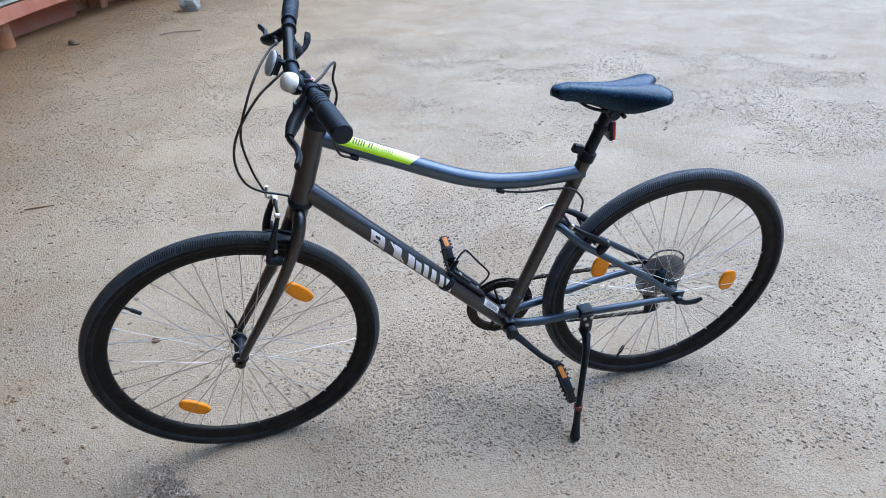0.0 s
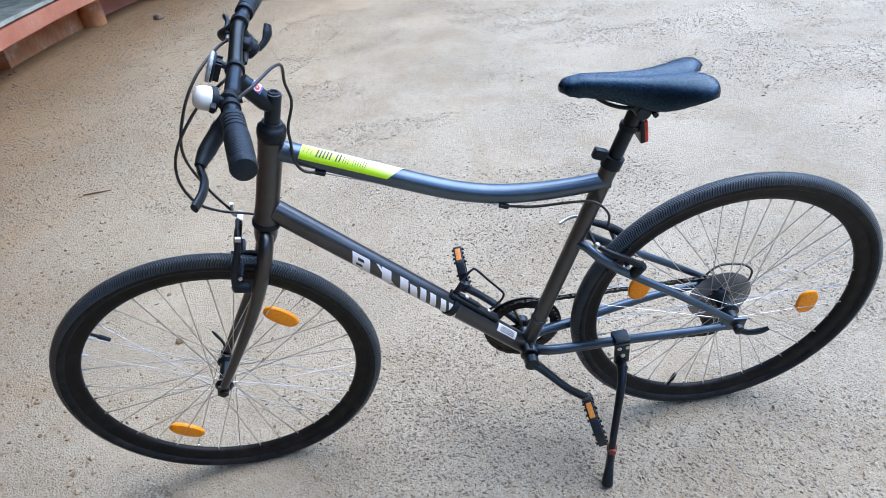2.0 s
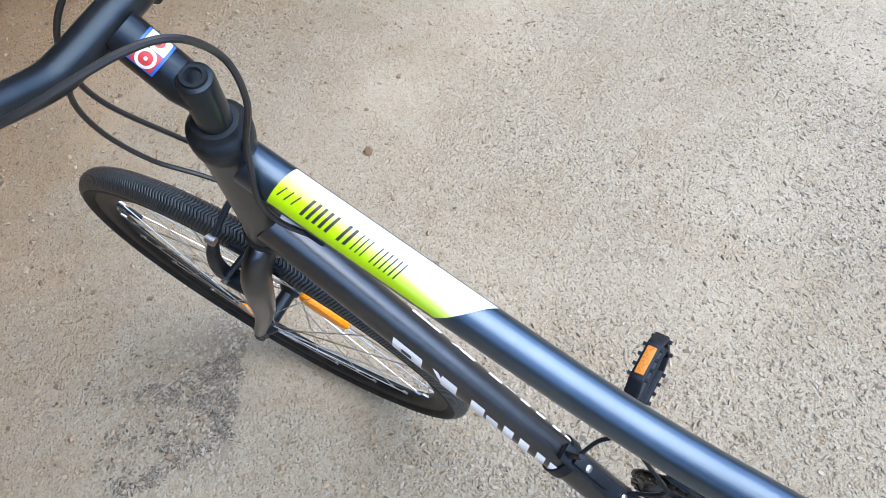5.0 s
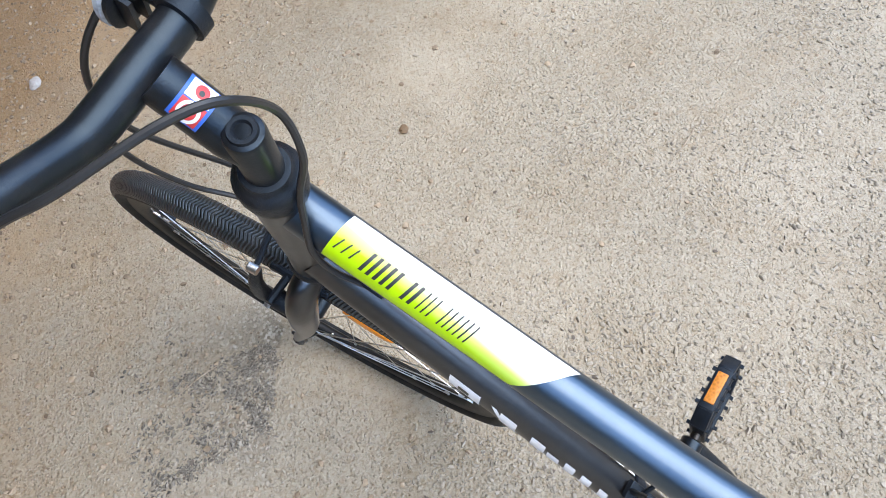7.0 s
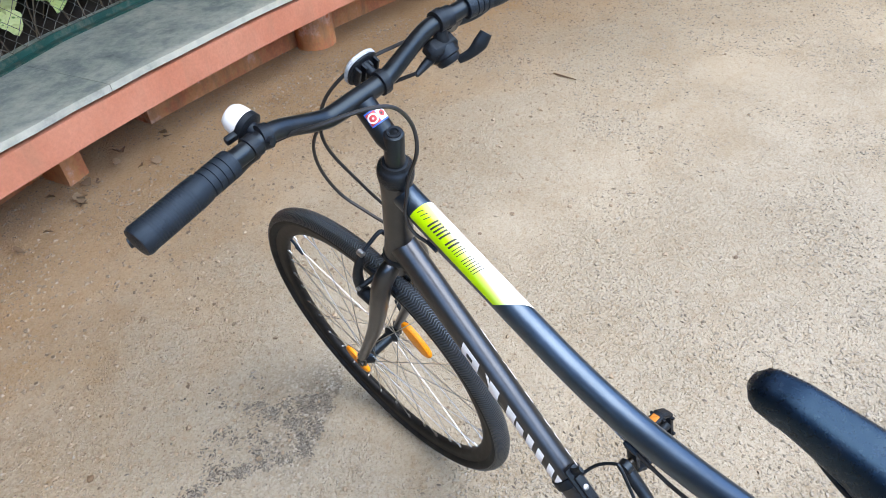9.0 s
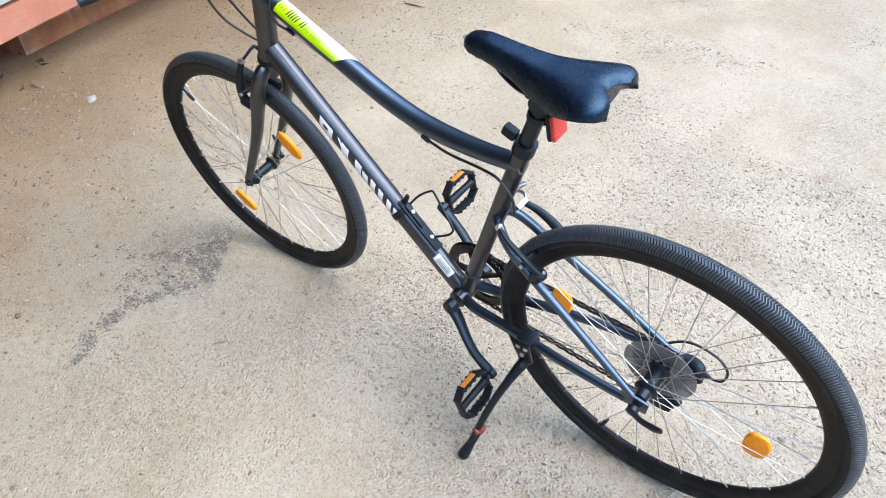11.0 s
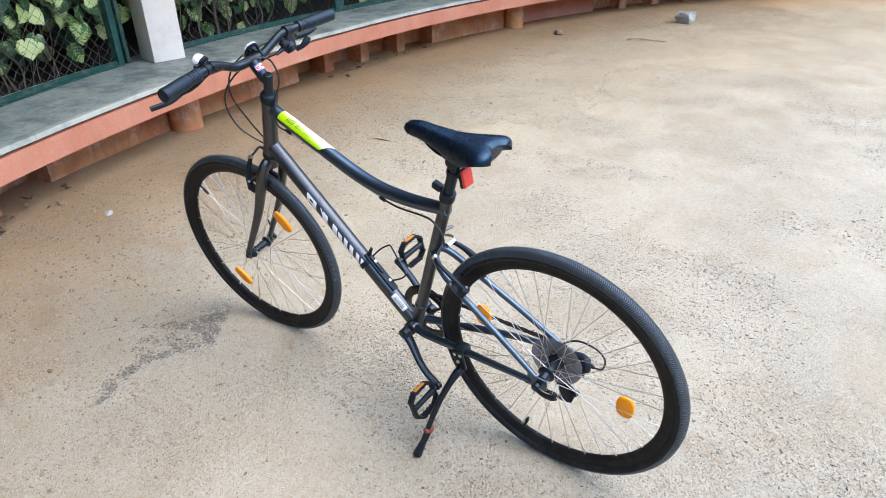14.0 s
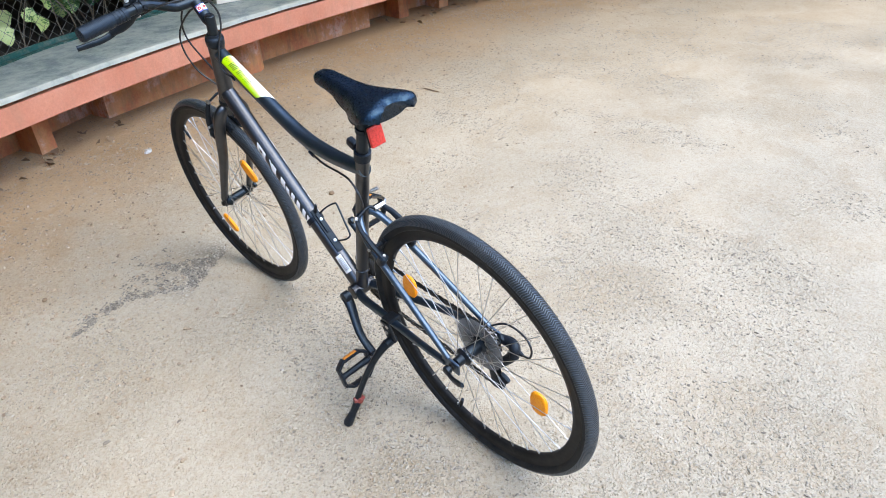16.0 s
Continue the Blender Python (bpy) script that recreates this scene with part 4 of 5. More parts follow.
def v_brake(name, m, spread, out, rear):
    """Two arms on posts with rim pads; local z runs up the arms, y across the wheel, x away from the stays."""
    root = None
    for s in (1, -1):
        b = bm_new()
        sweep(b, spline([(out, s * spread, -0.004), (out + 0.004, s * (spread + 0.004), 0.040), (out + 0.002, s * (spread + 0.002), 0.080), (out, s * (spread - 0.006), 0.108)], 5), [0.0105, 0.0095, 0.0075, 0.006], 12, True, 0.7)
        lathe(b, [(0.010, -0.004), (0.012, 0.0), (0.012, out + 0.004), (0.008, out + 0.007)], (0.0, s * spread, 0.0), (1, 0, 0), 16)
        arm = part("brake_arm", b, black_plastic, root or bicycle, "black brake arm")
        if root is None:
            root = arm
            root.name = name
            tagged(root, "black linear-pull rim brake")
            root.matrix_local = m
        b = bm_new()
        sweep(b, [(-0.034, s * 0.017, 0.030), (0.0, s * 0.0175, 0.034), (0.036, s * 0.017, 0.030)], 0.0062, 8, True, 0.8)
        sweep(b, [(out - 0.008, s * 0.020, 0.033), (out - 0.006, s * (spread + 0.010), 0.034)], 0.0050, 8)
        part("brake_pad", b, black_plastic, root, "black rubber brake pad")
        b = bm_new()
        lathe(b, [(0.0042, 0), (0.0042, 0.005), (0.003, 0.006)], (out + 0.007, s * spread, 0.0), (1, 0, 0), 6)
        part("bolt", b, alloy, root, "small bright bolt")
        b = bm_new()
        lathe(b, [(0.004, 0), (0.004, 0.004)], (out - 0.006, s * (spread + 0.012), 0.034), (0, s, 0), 6)
        part("bolt", b, alloy, root, "small bright bolt")
    k = 1 if rear else -1
    top = Vector((out, k * (spread - 0.004), 0.112))
    b = bm_new()
    block(b, (0.011, 0.030, 0.010), pose(out, k * (spread - 0.014), 0.112), 0.0025)
    part("noodle_link", b, alloy, root, "bright steel cable link")
    b = bm_new()
    if rear:
        sweep(b, spline([top + Vector((0, 0.004, 0)), top + Vector((-0.004, 0.014, 0.010)), top + Vector((-0.020, 0.016, 0.026)), top + Vector((-0.034, 0.008, 0.040))], 6), 0.0034, 10)
    else:
        sweep(b, spline([top, top + Vector((0.008, -0.010, -0.012)), top + Vector((0.014, -0.014, -0.010)), top + Vector((0.016, -0.013, 0.004)), top + Vector((0.017, -0.010, 0.016))], 6), 0.0034, 10)
    part("noodle", b, alloy, root, "bent silver cable guide tube")
    b = bm_new()
    sweep(b, spline([(out, k * (spread - 0.028), 0.112), (out + 0.004, k * 0.004, 0.122), (out, -k * (spread - 0.008), 0.112)], 6), [0.0042, 0.0038, 0.0030], 8)
    part("bellows", b, black_plastic, root, "black rubber bellows")
    b = bm_new()
    lathe(b, [(0.0055, -0.004), (0.0055, 0.006), (0.003, 0.008)], (out, -k * (spread - 0.006), 0.112), (1, 0, 0), 10)
    part("bolt", b, alloy, root, "small bright bolt")
    return root


v_brake("front_brake", turned @ axes_pose(HT_LOW - U * 0.132 + FWD * 0.026, FWD, U), 0.043, 0.022, False)
RS = (Vector((0.333, 0, 0.580)) - Vector((0.012, 0, 0.360))).normalized()
v_brake("rear_brake", axes_pose(Vector((0.234, 0, 0.518)), Vector((-RS.z, 0, RS.x)), RS), 0.046, 0.024, True)


def seat():
    b = bm_new()
    lathe(b, [(0.0165, -0.012), (0.0195, -0.011), (0.0195, 0.011), (0.0165, 0.012)], SEAT - ST * 0.002, ST, 24)
    block(b, (0.026, 0.016, 0.020), axes_pose(SEAT + Vector((0.026, 0.003, 0.020)), (1, 0, 0.4), ST), 0.004)
    cl = part("seat_clamp", b, black_plastic, bicycle, "black seat tube clamp")
    b = bm_new()
    sweep(b, [SEAT, SEAT + ST * 0.10, SEAT + ST * 0.125], [0.0137, 0.0137, 0.0130], 22)
    lathe(b, [(0.0140, 0), (0.0165, 0.003), (0.0165, 0.018), (0.0130, 0.022)], SEAT + ST * 0.105, ST, 20)
    part("seat_post", b, black_paint, bicycle, "black seat post")
    # saddle: sections from the nose to the tail
    rows, N = [], 20
    b = bm_new()
    outline = [(0.0, 0.007), (0.02, 0.0165), (0.06, 0.0205), (0.2, 0.0225), (0.36, 0.0265), (0.5, 0.035), (0.60, 0.045), (0.72, 0.058), (0.83, 0.0675), (0.91, 0.0695), (0.955, 0.065), (0.985, 0.056), (1.0, 0.043)]
    tops = [(0, 0.935), (0.04, 0.944), (0.15, 0.948), (0.35, 0.942), (0.55, 0.936), (0.75, 0.935), (0.9, 0.935), (0.96, 0.932), (1.0, 0.924)]
    drops = [(0, 0.006), (0.06, 0.022), (0.3, 0.030), (0.52, 0.044), (0.64, 0.047), (0.74, 0.040), (0.84, 0.032), (0.92, 0.026), (1.0, 0.020)]
    for i in range(31):
        t = i / 30
        t = t - 0.05 * math.sin(2 * math.pi * t) / 1.0 * 0.5
        w = np.interp(t, *zip(*outline))
        h = np.interp(t, *zip(*tops))
        dr = np.interp(t, *zip(*drops))
        row = []
        for k in range(N + 1):
            a = -1 + 2 * k / N
            y = w * math.sin(a * math.pi / 2)
            edge = abs(a) ** 2.5
            z = h - dr * edge - 0.004 * math.exp(-(y / 0.012) ** 2) * min(1, t * 2)
            x = 0.384 - 0.264 * t
            x += (0.026 * math.exp(-(y / 0.024) ** 2) + 0.008 * (abs(y) / 0.07) ** 4) * max(0, t - 0.72) / 0.28
            row.append(b.verts.new((x, y, z)))
        for k in range(1, N):
            a = 1 - 2 * k / N
            y = w * 0.93 * math.sin(a * math.pi / 2)
            row.append(b.verts.new((0.384 - 0.264 * t + 0.026 * max(0, t - 0.72) / 0.28, y, h - dr - 0.003 - 0.010 * (1 - a * a) * (1 if t > 0.1 else 0.3))))
        rows.append(row)
    n = len(rows[0])
    for r0, r1 in zip(rows, rows[1:]):
        for k in range(n):
            b.faces.new((r0[k], r0[(k + 1) % n], r1[(k + 1) % n], r1[k]))
    b.faces.new(rows[0])
    b.faces.new(rows[-1])
    sd = part("saddle", b, saddle_vinyl, bicycle, "black vinyl saddle with a notched tail", 60)
    b = bm_new()
    for s in (1, -1):
        sweep(b, spline([(0.335, s * 0.010, 0.918), (0.302, s * 0.016, 0.896), (0.265, s * 0.021, 0.886), (0.205, s * 0.022, 0.886), (0.165, s * 0.030, 0.902), (0.145, s * 0.034, 0.914)], 6), 0.0036, 8)
    part("saddle_rail", b, black_paint, sd, "black steel saddle rails")
    b = bm_new()
    top = SEAT + ST * 0.128
    block(b, (0.045, 0.056, 0.014), axes_pose((top.x + 0.002, 0, 0.888), (1, 0, 0), (0, 0, 1)), 0.005)
    lathe(b, [(0.012, -0.03), (0.014, -0.026), (0.014, 0.026), (0.012, 0.03)], (top.x + 0.004, 0, 0.876), (0, 1, 0), 18)
    sweep(b, [(top.x - 0.014, -0.036, 0.874), (top.x - 0.014, 0.036, 0.874)], 0.005, 10)
    part("saddle_clamp", b, black_paint, sd, "black saddle clamp")
    # red reflector behind the post
    p = SEAT + ST * 0.062
    b = bm_new()
    lathe(b, [(0.0140, -0.006), (0.0168, -0.005), (0.0168, 0.005), (0.0140, 0.006)], p + ST * 0.01, ST, 20)
    sweep(b, [p + Vector((-0.014, 0, 0.002)), p + Vector((-0.027, -0.008, -0.004))], 0.006, 10)
    block(b, (0.038, 0.046, 0.009), axes_pose(p + Vector((-0.027, -0.010, -0.003)), (0, 1, 0), (-1, 0, 0.12)), 0.004)
    rr = part("rear_reflector", b, black_plastic, bicycle, "black rear reflector bracket")
    b = bm_new()
    block(b, (0.037, 0.045, 0.008), axes_pose(p + Vector((-0.0335, -0.010, -0.0022)), (0, 1, 0), (-1, 0, 0.12)), 0.0038, 3)
    part("reflector_lens", b, red_lens, rr, "red plastic reflector lens")


seat()


def drivetrain():
    # cranks
    end = Vector((-0.123, 0, -0.119))
    c = None
    b = bm_new()
    teeth = 42
    prof = []
    for k in range(teeth * 4):
        r = 0.0865 if k % 4 in (0, 1) else 0.0815
        prof.append((r, 2 * math.pi * k / (teeth * 4)))
    ring = []
    for y in (-0.0485, -0.0515):
        ring.append(([b.verts.new(BB + Vector((r * math.sin(a), y, r * math.cos(a)))) for r, a in prof], [b.verts.new(BB + Vector((0.066 * math.sin(a), y, 0.066 * math.cos(a)))) for r, a in prof]))
    m = len(prof)
    for k in range(m):
        j = (k + 1) % m
        (o1, i1), (o2, i2) = ring
        for q in ((o1[k], o1[j], i1[j], i1[k]), (o2[k], i2[k], i2[j], o2[j]), (o1[k], o2[k], o2[j], o1[j]), (i1[k], i1[j], i2[j], i2[k])):
            b.faces.new(q)
    for k in range(5):
        a = 2 * math.pi * k / 5 + 0.3
        sweep(b, [BB + Vector((0.012 * math.sin(a), -0.052, 0.012 * math.cos(a))), BB + Vector((0.070 * math.sin(a), -0.050, 0.070 * math.cos(a)))], [0.011, 0.008], 8, True, 0.4, (0, 1, 0))
    lathe(b, [(0.086, -0.0005), (0.092, 0.0), (0.092, 0.002), (0.066, 0.003), (0.066, 0.0005)], BB + Vector((0, -0.058, 0)), (0, 1, 0), 48, True)
    crank = part("crankset", b, dark_steel, bicycle, "black chainring with a guard ring")
    for s in (1, -1):
        e = end if s > 0 else -end
        b = bm_new()
        y0, y1 = (0.054, 0.084) if s > 0 else (-0.066, -0.088)
        p = [BB + Vector((0, y0, 0)), BB + e * 0.18 + Vector((0, y0 + s * 0.006, 0)), BB + e * 0.6 + Vector((0, y1 - s * 0.002, 0)), BB + e + Vector((0, y1, 0))]
        sweep(b, spline(p, 6), [0.0150, 0.0145, 0.0120, 0.0110, 0.0125], 14, True, 0.65, (0, 1, 0))
        lathe(b, [(0.014, -0.010), (0.0165, -0.008), (0.0165, 0.010), (0.012, 0.013)], BB + Vector((0, y0, 0)), (0, s, 0), 20)
        lathe(b, [(0.010, -0.008), (0.0125, -0.006), (0.0125, 0.006), (0.010, 0.008)], BB + e + Vector((0, y1, 0)), (0, s, 0), 16)
        part("crank_arm", b, black_paint, crank, "black crank arm")
        # platform pedal with teeth and two amber strips
        tilt = radians(106) if s > 0 else radians(97)
        pm = Matrix.Translation(BB + e + Vector((0, y1 + s * 0.008, 0))) @ Matrix.Rotation(tilt, 4, "Y")
        b = bm_new()
        # cage with cut corners round a slim spindle tube
        ring = [(-0.040, 0.030), (-0.040, 0.082), (-0.026, 0.100), (0.026, 0.100), (0.040, 0.082), (0.040, 0.030), (0.026, 0.012), (-0.026, 0.012)]
        for (x0, y0_), (x1, y1_) in zip(ring, ring[1:] + ring[:1]):
            mid, d = Vector(((x0 + x1) / 2, s * (y0_ + y1_) / 2, 0)), Vector((x1 - x0, s * (y1_ - y0_), 0))
            block(b, (d.length + 0.006, 0.0075, 0.019), axes_pose(mid, d, (0, 0, 1)), 0.0025)
        sweep(b, [(0, s * 0.012, 0), (0, s * 0.030, 0), (0, s * 0.085, 0), (0, s * 0.100, 0)], [0.0105, 0.0090, 0.0080, 0.0095], 12)
        for x in (-0.040, 0.040):
            for k in range(4):
                for z in (0.011, -0.011):
                    block(b, (0.004, 0.004, 0.005), pose(x, s * (0.034 + k * 0.0145), z))
        for y in (0.012, 0.100):
            for x in (-0.020, 0.020):
                for z in (0.011, -0.011):
                    block(b, (0.004, 0.004, 0.005), pose(x, s * y, z))
        pd = part("pedal", b, black_plastic, bicycle, "black plastic platform pedal")
        pd.matrix_local = pm
        for x in (-0.0440, 0.0440):
            b = bm_new()
            block(b, (0.0035, 0.040, 0.012), pose(x, s * 0.056, 0), 0.0012)
            part("pedal_reflector", b, dull_amber, pd, "amber pedal reflector strip")
        b = bm_new()
        rod(b, (0, -s * 0.012, 0), (0, s * 0.016, 0), 0.006, 10)
        part("pedal_axle", b, dark_steel, pd)
    # sprockets
    b = bm_new()
    for k, r in enumerate((0.056, 0.050, 0.045, 0.040, 0.036, 0.032, 0.028)):
        n = int(r * 500)
        y = -0.026 - 0.0046 * k
        outer = []
        for yy in (y - 0.001, y + 0.001):
            outer.append([b.verts.new(REAR + Vector(((r + (0.0025 if j % 4 < 2 else -0.0015)) * math.sin(2 * math.pi * j / (4 * n)), yy, (r + (0.0025 if j % 4 < 2 else -0.0015)) * math.cos(2 * math.pi * j / (4 * n))))) for j in range(4 * n)])
        for j in range(4 * n):
            b.faces.new((outer[0][j], outer[0][(j + 1) % (4 * n)], outer[1][(j + 1) % (4 * n)], outer[1][j]))
        b.faces.new(outer[0])
        b.faces.new(outer[1])
    part("cassette", b, dull_steel, bicycle, "dull steel sprockets")
    b = bm_new()
    lathe(b, [(0.028, -0.0225), (0.060, -0.0215), (0.072, -0.0205), (0.072, -0.0195), (0.060, -0.0200), (0.028, -0.0210)], REAR, (0, 1, 0), 48, True)
    smoky = surface("smoky_plastic", (0.14, 0.145, 0.15), (0.21, 0.215, 0.22), 30, 0.3)
    smoky.node_tree.nodes["Principled BSDF"].inputs["Alpha"].default_value = 0.72
    part("spoke_guard", b, smoky, bicycle, "smoky grey plastic spoke guard")
    # derailleur
    b = bm_new()
    block(b, (0.034, 0.012, 0.026), axes_pose((-0.006, -0.076, 0.330), (1, 0, 0.5), (0, 0, 1)), 0.005)
    sweep(b, spline([(-0.004, -0.078, 0.326), (-0.034, -0.084, 0.324), (-0.054, -0.078, 0.322), (-0.058, -0.070, 0.300)], 5), [0.011, 0.014, 0.014, 0.012], 12)
    sweep(b, spline([(-0.054, -0.074, 0.312), (-0.040, -0.072, 0.284), (-0.014, -0.060, 0.258)], 5), [0.014, 0.013, 0.012], 12, True, 0.7)
    sweep(b, [(-0.058, -0.079, 0.320), (-0.076, -0.080, 0.311)], [0.0065, 0.0045], 10)
    for x, z in ((-0.002, 0.256), (-0.014, 0.204)):
        lathe(b, [(0.006, -0.006), (0.018, -0.003), (0.018, 0.003), (0.006, 0.006)], (x, -0.050, z), (0, 1, 0), 20)
    for y in (-0.043, -0.057):
        sweep(b, [(-0.003, y, 0.268), (-0.016, y, 0.190)], [0.012, 0.017], 12, True, 0.16, (1, 0, 0.2))
    block(b, (0.030, 0.012, 0.018), axes_pose((-0.032, -0.056, 0.222), (1, 0, 0.5), (0, 0, 1)), 0.005)
    part("rear_derailleur", b, black_plastic, bicycle, "black rear derailleur")
    # chain as single links on a closed line
    r0, r1 = 0.084, 0.042
    d = (REAR - BB)
    line = []
    base = math.atan2(d.x, d.z)
    yy0, yy1 = -0.050, -0.041
    for k in range(0, 25):
        a = base + math.pi / 2 + math.pi * k / 24
        line.append(BB + Vector((r0 * math.sin(a), yy0, r0 * math.cos(a))))
    for x, z in ((-0.012, 0.185), (-0.028, 0.192), (-0.032, 0.206), (-0.020, 0.222), (0.010, 0.240), (0.017, 0.258), (0.004, 0.276)):
        line.append(Vector((x, -0.050, z)))
    for k in range(0, 15):
        a = base - math.pi / 2 - 0.5 + (math.pi + 0.5) * k / 14
        line.append(REAR + Vector((r1 * math.sin(a), yy1, r1 * math.cos(a))))
    line = [line[i] for i in range(len(line))]
    return line


chain_line = drivetrain()


def chain(line):
    """Walks the closed line in half-inch steps; a pair of plates each."""
    b = bm_new()
    pts = [Vector(p) for p in line] + [Vector(line[0])]
    step, left, k = 0.0127, 0.0, 0
    places = []
    for p, q in zip(pts, pts[1:]):
        d = q - p
        L = d.length
        s = left
        while s < L:
            places.append((p + d * (s / L), d.normalized()))
            s += step
        left = s - L
    for k, (p, d) in enumerate(places):
        off = 0.0036 if k % 2 else 0.0022
        for s in (1, -1):
            block(b, (0.0165, 0.0011, 0.0078), axes_pose(p + Vector((0, s * off, 0)), d, d.cross(Vector((0, 1, 0)))))
        block(b, (0.006, 0.0058, 0.006), axes_pose(p - d * 0.006, d, d.cross(Vector((0, 1, 0)))))
    return part("chain", b, dark_steel, bicycle, "dark oiled chain")


chain(chain_line)


def kickstand():
    b = bm_new()
    block(b, (0.034, 0.010, 0.068), axes_pose((0.238, 0.066, 0.300), (1, 0, -0.08), (0.05, 0.1, 1)), 0.005)
    block(b, (0.034, 0.010, 0.040), axes_pose((0.238, 0.036, 0.318), (1, 0, -0.08), (0, 0, 1)), 0.004)
    block(b, (0.034, 0.034, 0.010), axes_pose((0.238, 0.052, 0.336), (1, 0, -0.08), (0, 0, 1)), 0.004)
    sweep(b, [(0.238, 0.052, 0.268), (0.238, 0.084, 0.266)], 0.012, 14)
    ks = part("kickstand", b, black_paint, bicycle, "black adjustable kickstand")
    ks.location.x = 0.008
    foot = Vector((0.299, 0.225, 0.0335))
    joint = Vector((0.238, 0.078, 0.268))
    b = bm_new()
    sweep(b, spline([joint, (0.247, 0.108, 0.243), (0.262, 0.141, 0.196), foot.lerp(joint, 0.42) + Vector((0.003, 0.008, 0.005)), foot.lerp(joint, 0.10)], 6), [0.0120, 0.0096, 0.0084, 0.0080, 0.0078], 14)
    part("leg", b, black_paint, ks, "black curved leg")
    b = bm_new()
    d = (joint - foot).normalized()
    sweep(b, [foot, foot + d * 0.006, foot + d * 0.025, foot + d * 0.045, foot + d * 0.075, foot + d * 0.088], [0.011, 0.0135, 0.0115, 0.0095, 0.0092, 0.0085], 14)
    part("foot", b, black_plastic, ks, "black plastic foot")
    b = bm_new()
    q = foot + d * 0.092
    lathe(b, [(0.008, -0.008), (0.0115, -0.007), (0.0115, 0.007), (0.008, 0.008)], q, d, 16)
    sweep(b, [q, q + Vector((0.004, 0.016, 0.003))], [0.009, 0.008], 12)
    part("lock_knob", b, rust_rubber, ks, "dark red lock button")
    for x, z in ((0.229, 0.324), (0.247, 0.323), (0.238, 0.299), (0.239, 0.267)):
        b = bm_new()
        y = 0.0715 if z > 0.28 else 0.085
        lathe(b, [(0.0052, 0), (0.0052, 0.003), (0.003, 0.004)], (x, y, z), (0, 1, 0.1), 8)
        part("bolt", b, alloy, ks, "small bright bolt")
    b = bm_new()
    p = REAR + Vector((0.0, 0.076, 0.0))
    lathe(b, [(0.008, 0), (0.011, 0.003), (0.011, 0.012), (0.007, 0.015)], p, (0, 1, 0), 16)
    sweep(b, spline([p + Vector((0, 0.010, 0)), p + Vector((-0.020, 0.014, -0.006)), p + Vector((-0.045, 0.016, -0.004)), p + Vector((-0.060, 0.018, 0.004))], 5), [0.008, 0.008, 0.009, 0.006], 12, True, 0.6)
    part("release_lever", b, black_paint, bicycle, "black quick release lever")
    b = bm_new()
    p = FRONT + Vector((0, -0.064, 0))
    lathe(b, [(0.007, 0), (0.010, 0.003), (0.010, 0.010), (0.006, 0.012)], p, (0, -1, 0), 14)
    sweep(b, spline([p, p + Vector((0.004, -0.012, 0.02)), p + Vector((0.012, -0.014, 0.045)), p + Vector((0.016, -0.014, 0.058))], 5), [0.006, 0.0055, 0.006, 0.004], 10, True, 0.6)
    o = part("release_lever", b, black_paint, bicycle, "black quick release lever")
    o.matrix_local = turned


kickstand()


def bottle_mount():
    d = (DOWN_B - DOWN_A).normalized()
    nrm = Vector((-d.z, 0, d.x))
    if nrm.z < 0:
        nrm = -nrm
    at = lambda s, h, y=0.0: DOWN_A.lerp(DOWN_B, s) + nrm * h + Vector((0, y, 0))
    b = bm_new()
    block(b, (0.135, 0.022, 0.008), axes_pose(at(0.735, 0.026), d, nrm), 0.0035)
    block(b, (0.06, 0.012, 0.008), axes_pose(at(0.70, 0.032), d, nrm), 0.003)
    sweep(b, [at(0.645, 0.022), at(0.640, 0.040), at(0.630, 0.062)], [0.008, 0.006, 0.005], 10, True, 0.5)
    mt = part("bottle_mount", b, black_plastic, bicycle, "broken black bottle cage mount")
    b = bm_new()
    lathe(b, [(0.0230, -0.008), (0.0246, -0.007), (0.0246, 0.007), (0.0230, 0.008)], at(0.665, 0), d, 24)
    part("strap", b, black_plastic, mt, "black plastic strap")
    b = bm_new()
    sweep(b, spline([at(0.66, 0.030, -0.004), (0.574, -0.028, 0.496), (0.553, -0.042, 0.508), (0.543, -0.043, 0.505), (0.518, -0.037, 0.474), (0.493, -0.031, 0.444), (0.490, -0.027, 0.434), (0.500, -0.020, 0.424), (0.527, -0.008, 0.413), at(0.80, 0.026, 0.0)], 7), 0.0026, 8)
    part("cage_wire", b, black_paint, mt, "bent black cage wire")
    for s in (0.685, 0.79):
        b = bm_new()
        lathe(b, [(0.0048, 0), (0.0048, 0.004), (0.003, 0.005)], at(s, 0.034 if s < 0.7 else 0.030), nrm, 8)
        part("bolt", b, alloy, mt)


bottle_mount()

# ---- curved stone bench along the edge ----
CX, CY, CR = 3.091, 7.663, 8.952
SLAB_TOP = 0.436


def arc(deg, off, z):
    a = radians(deg)
    return Vector((CX + (CR + off) * math.cos(a), CY + (CR + off) * math.sin(a), z))


def fence_off(deg):
    return float(np.interp(-deg, [114, 118, 120, 122, 127, 137, 160], [0.40, 0.42, 0.45, 0.52, 0.575, 0.54, 0.53]))


def pier_off(deg):
    return float(np.interp(-deg, [112, 118, 120.3, 123, 137, 165], [0.31, 0.315, 0.335, 0.42, 0.40, 0.41]))


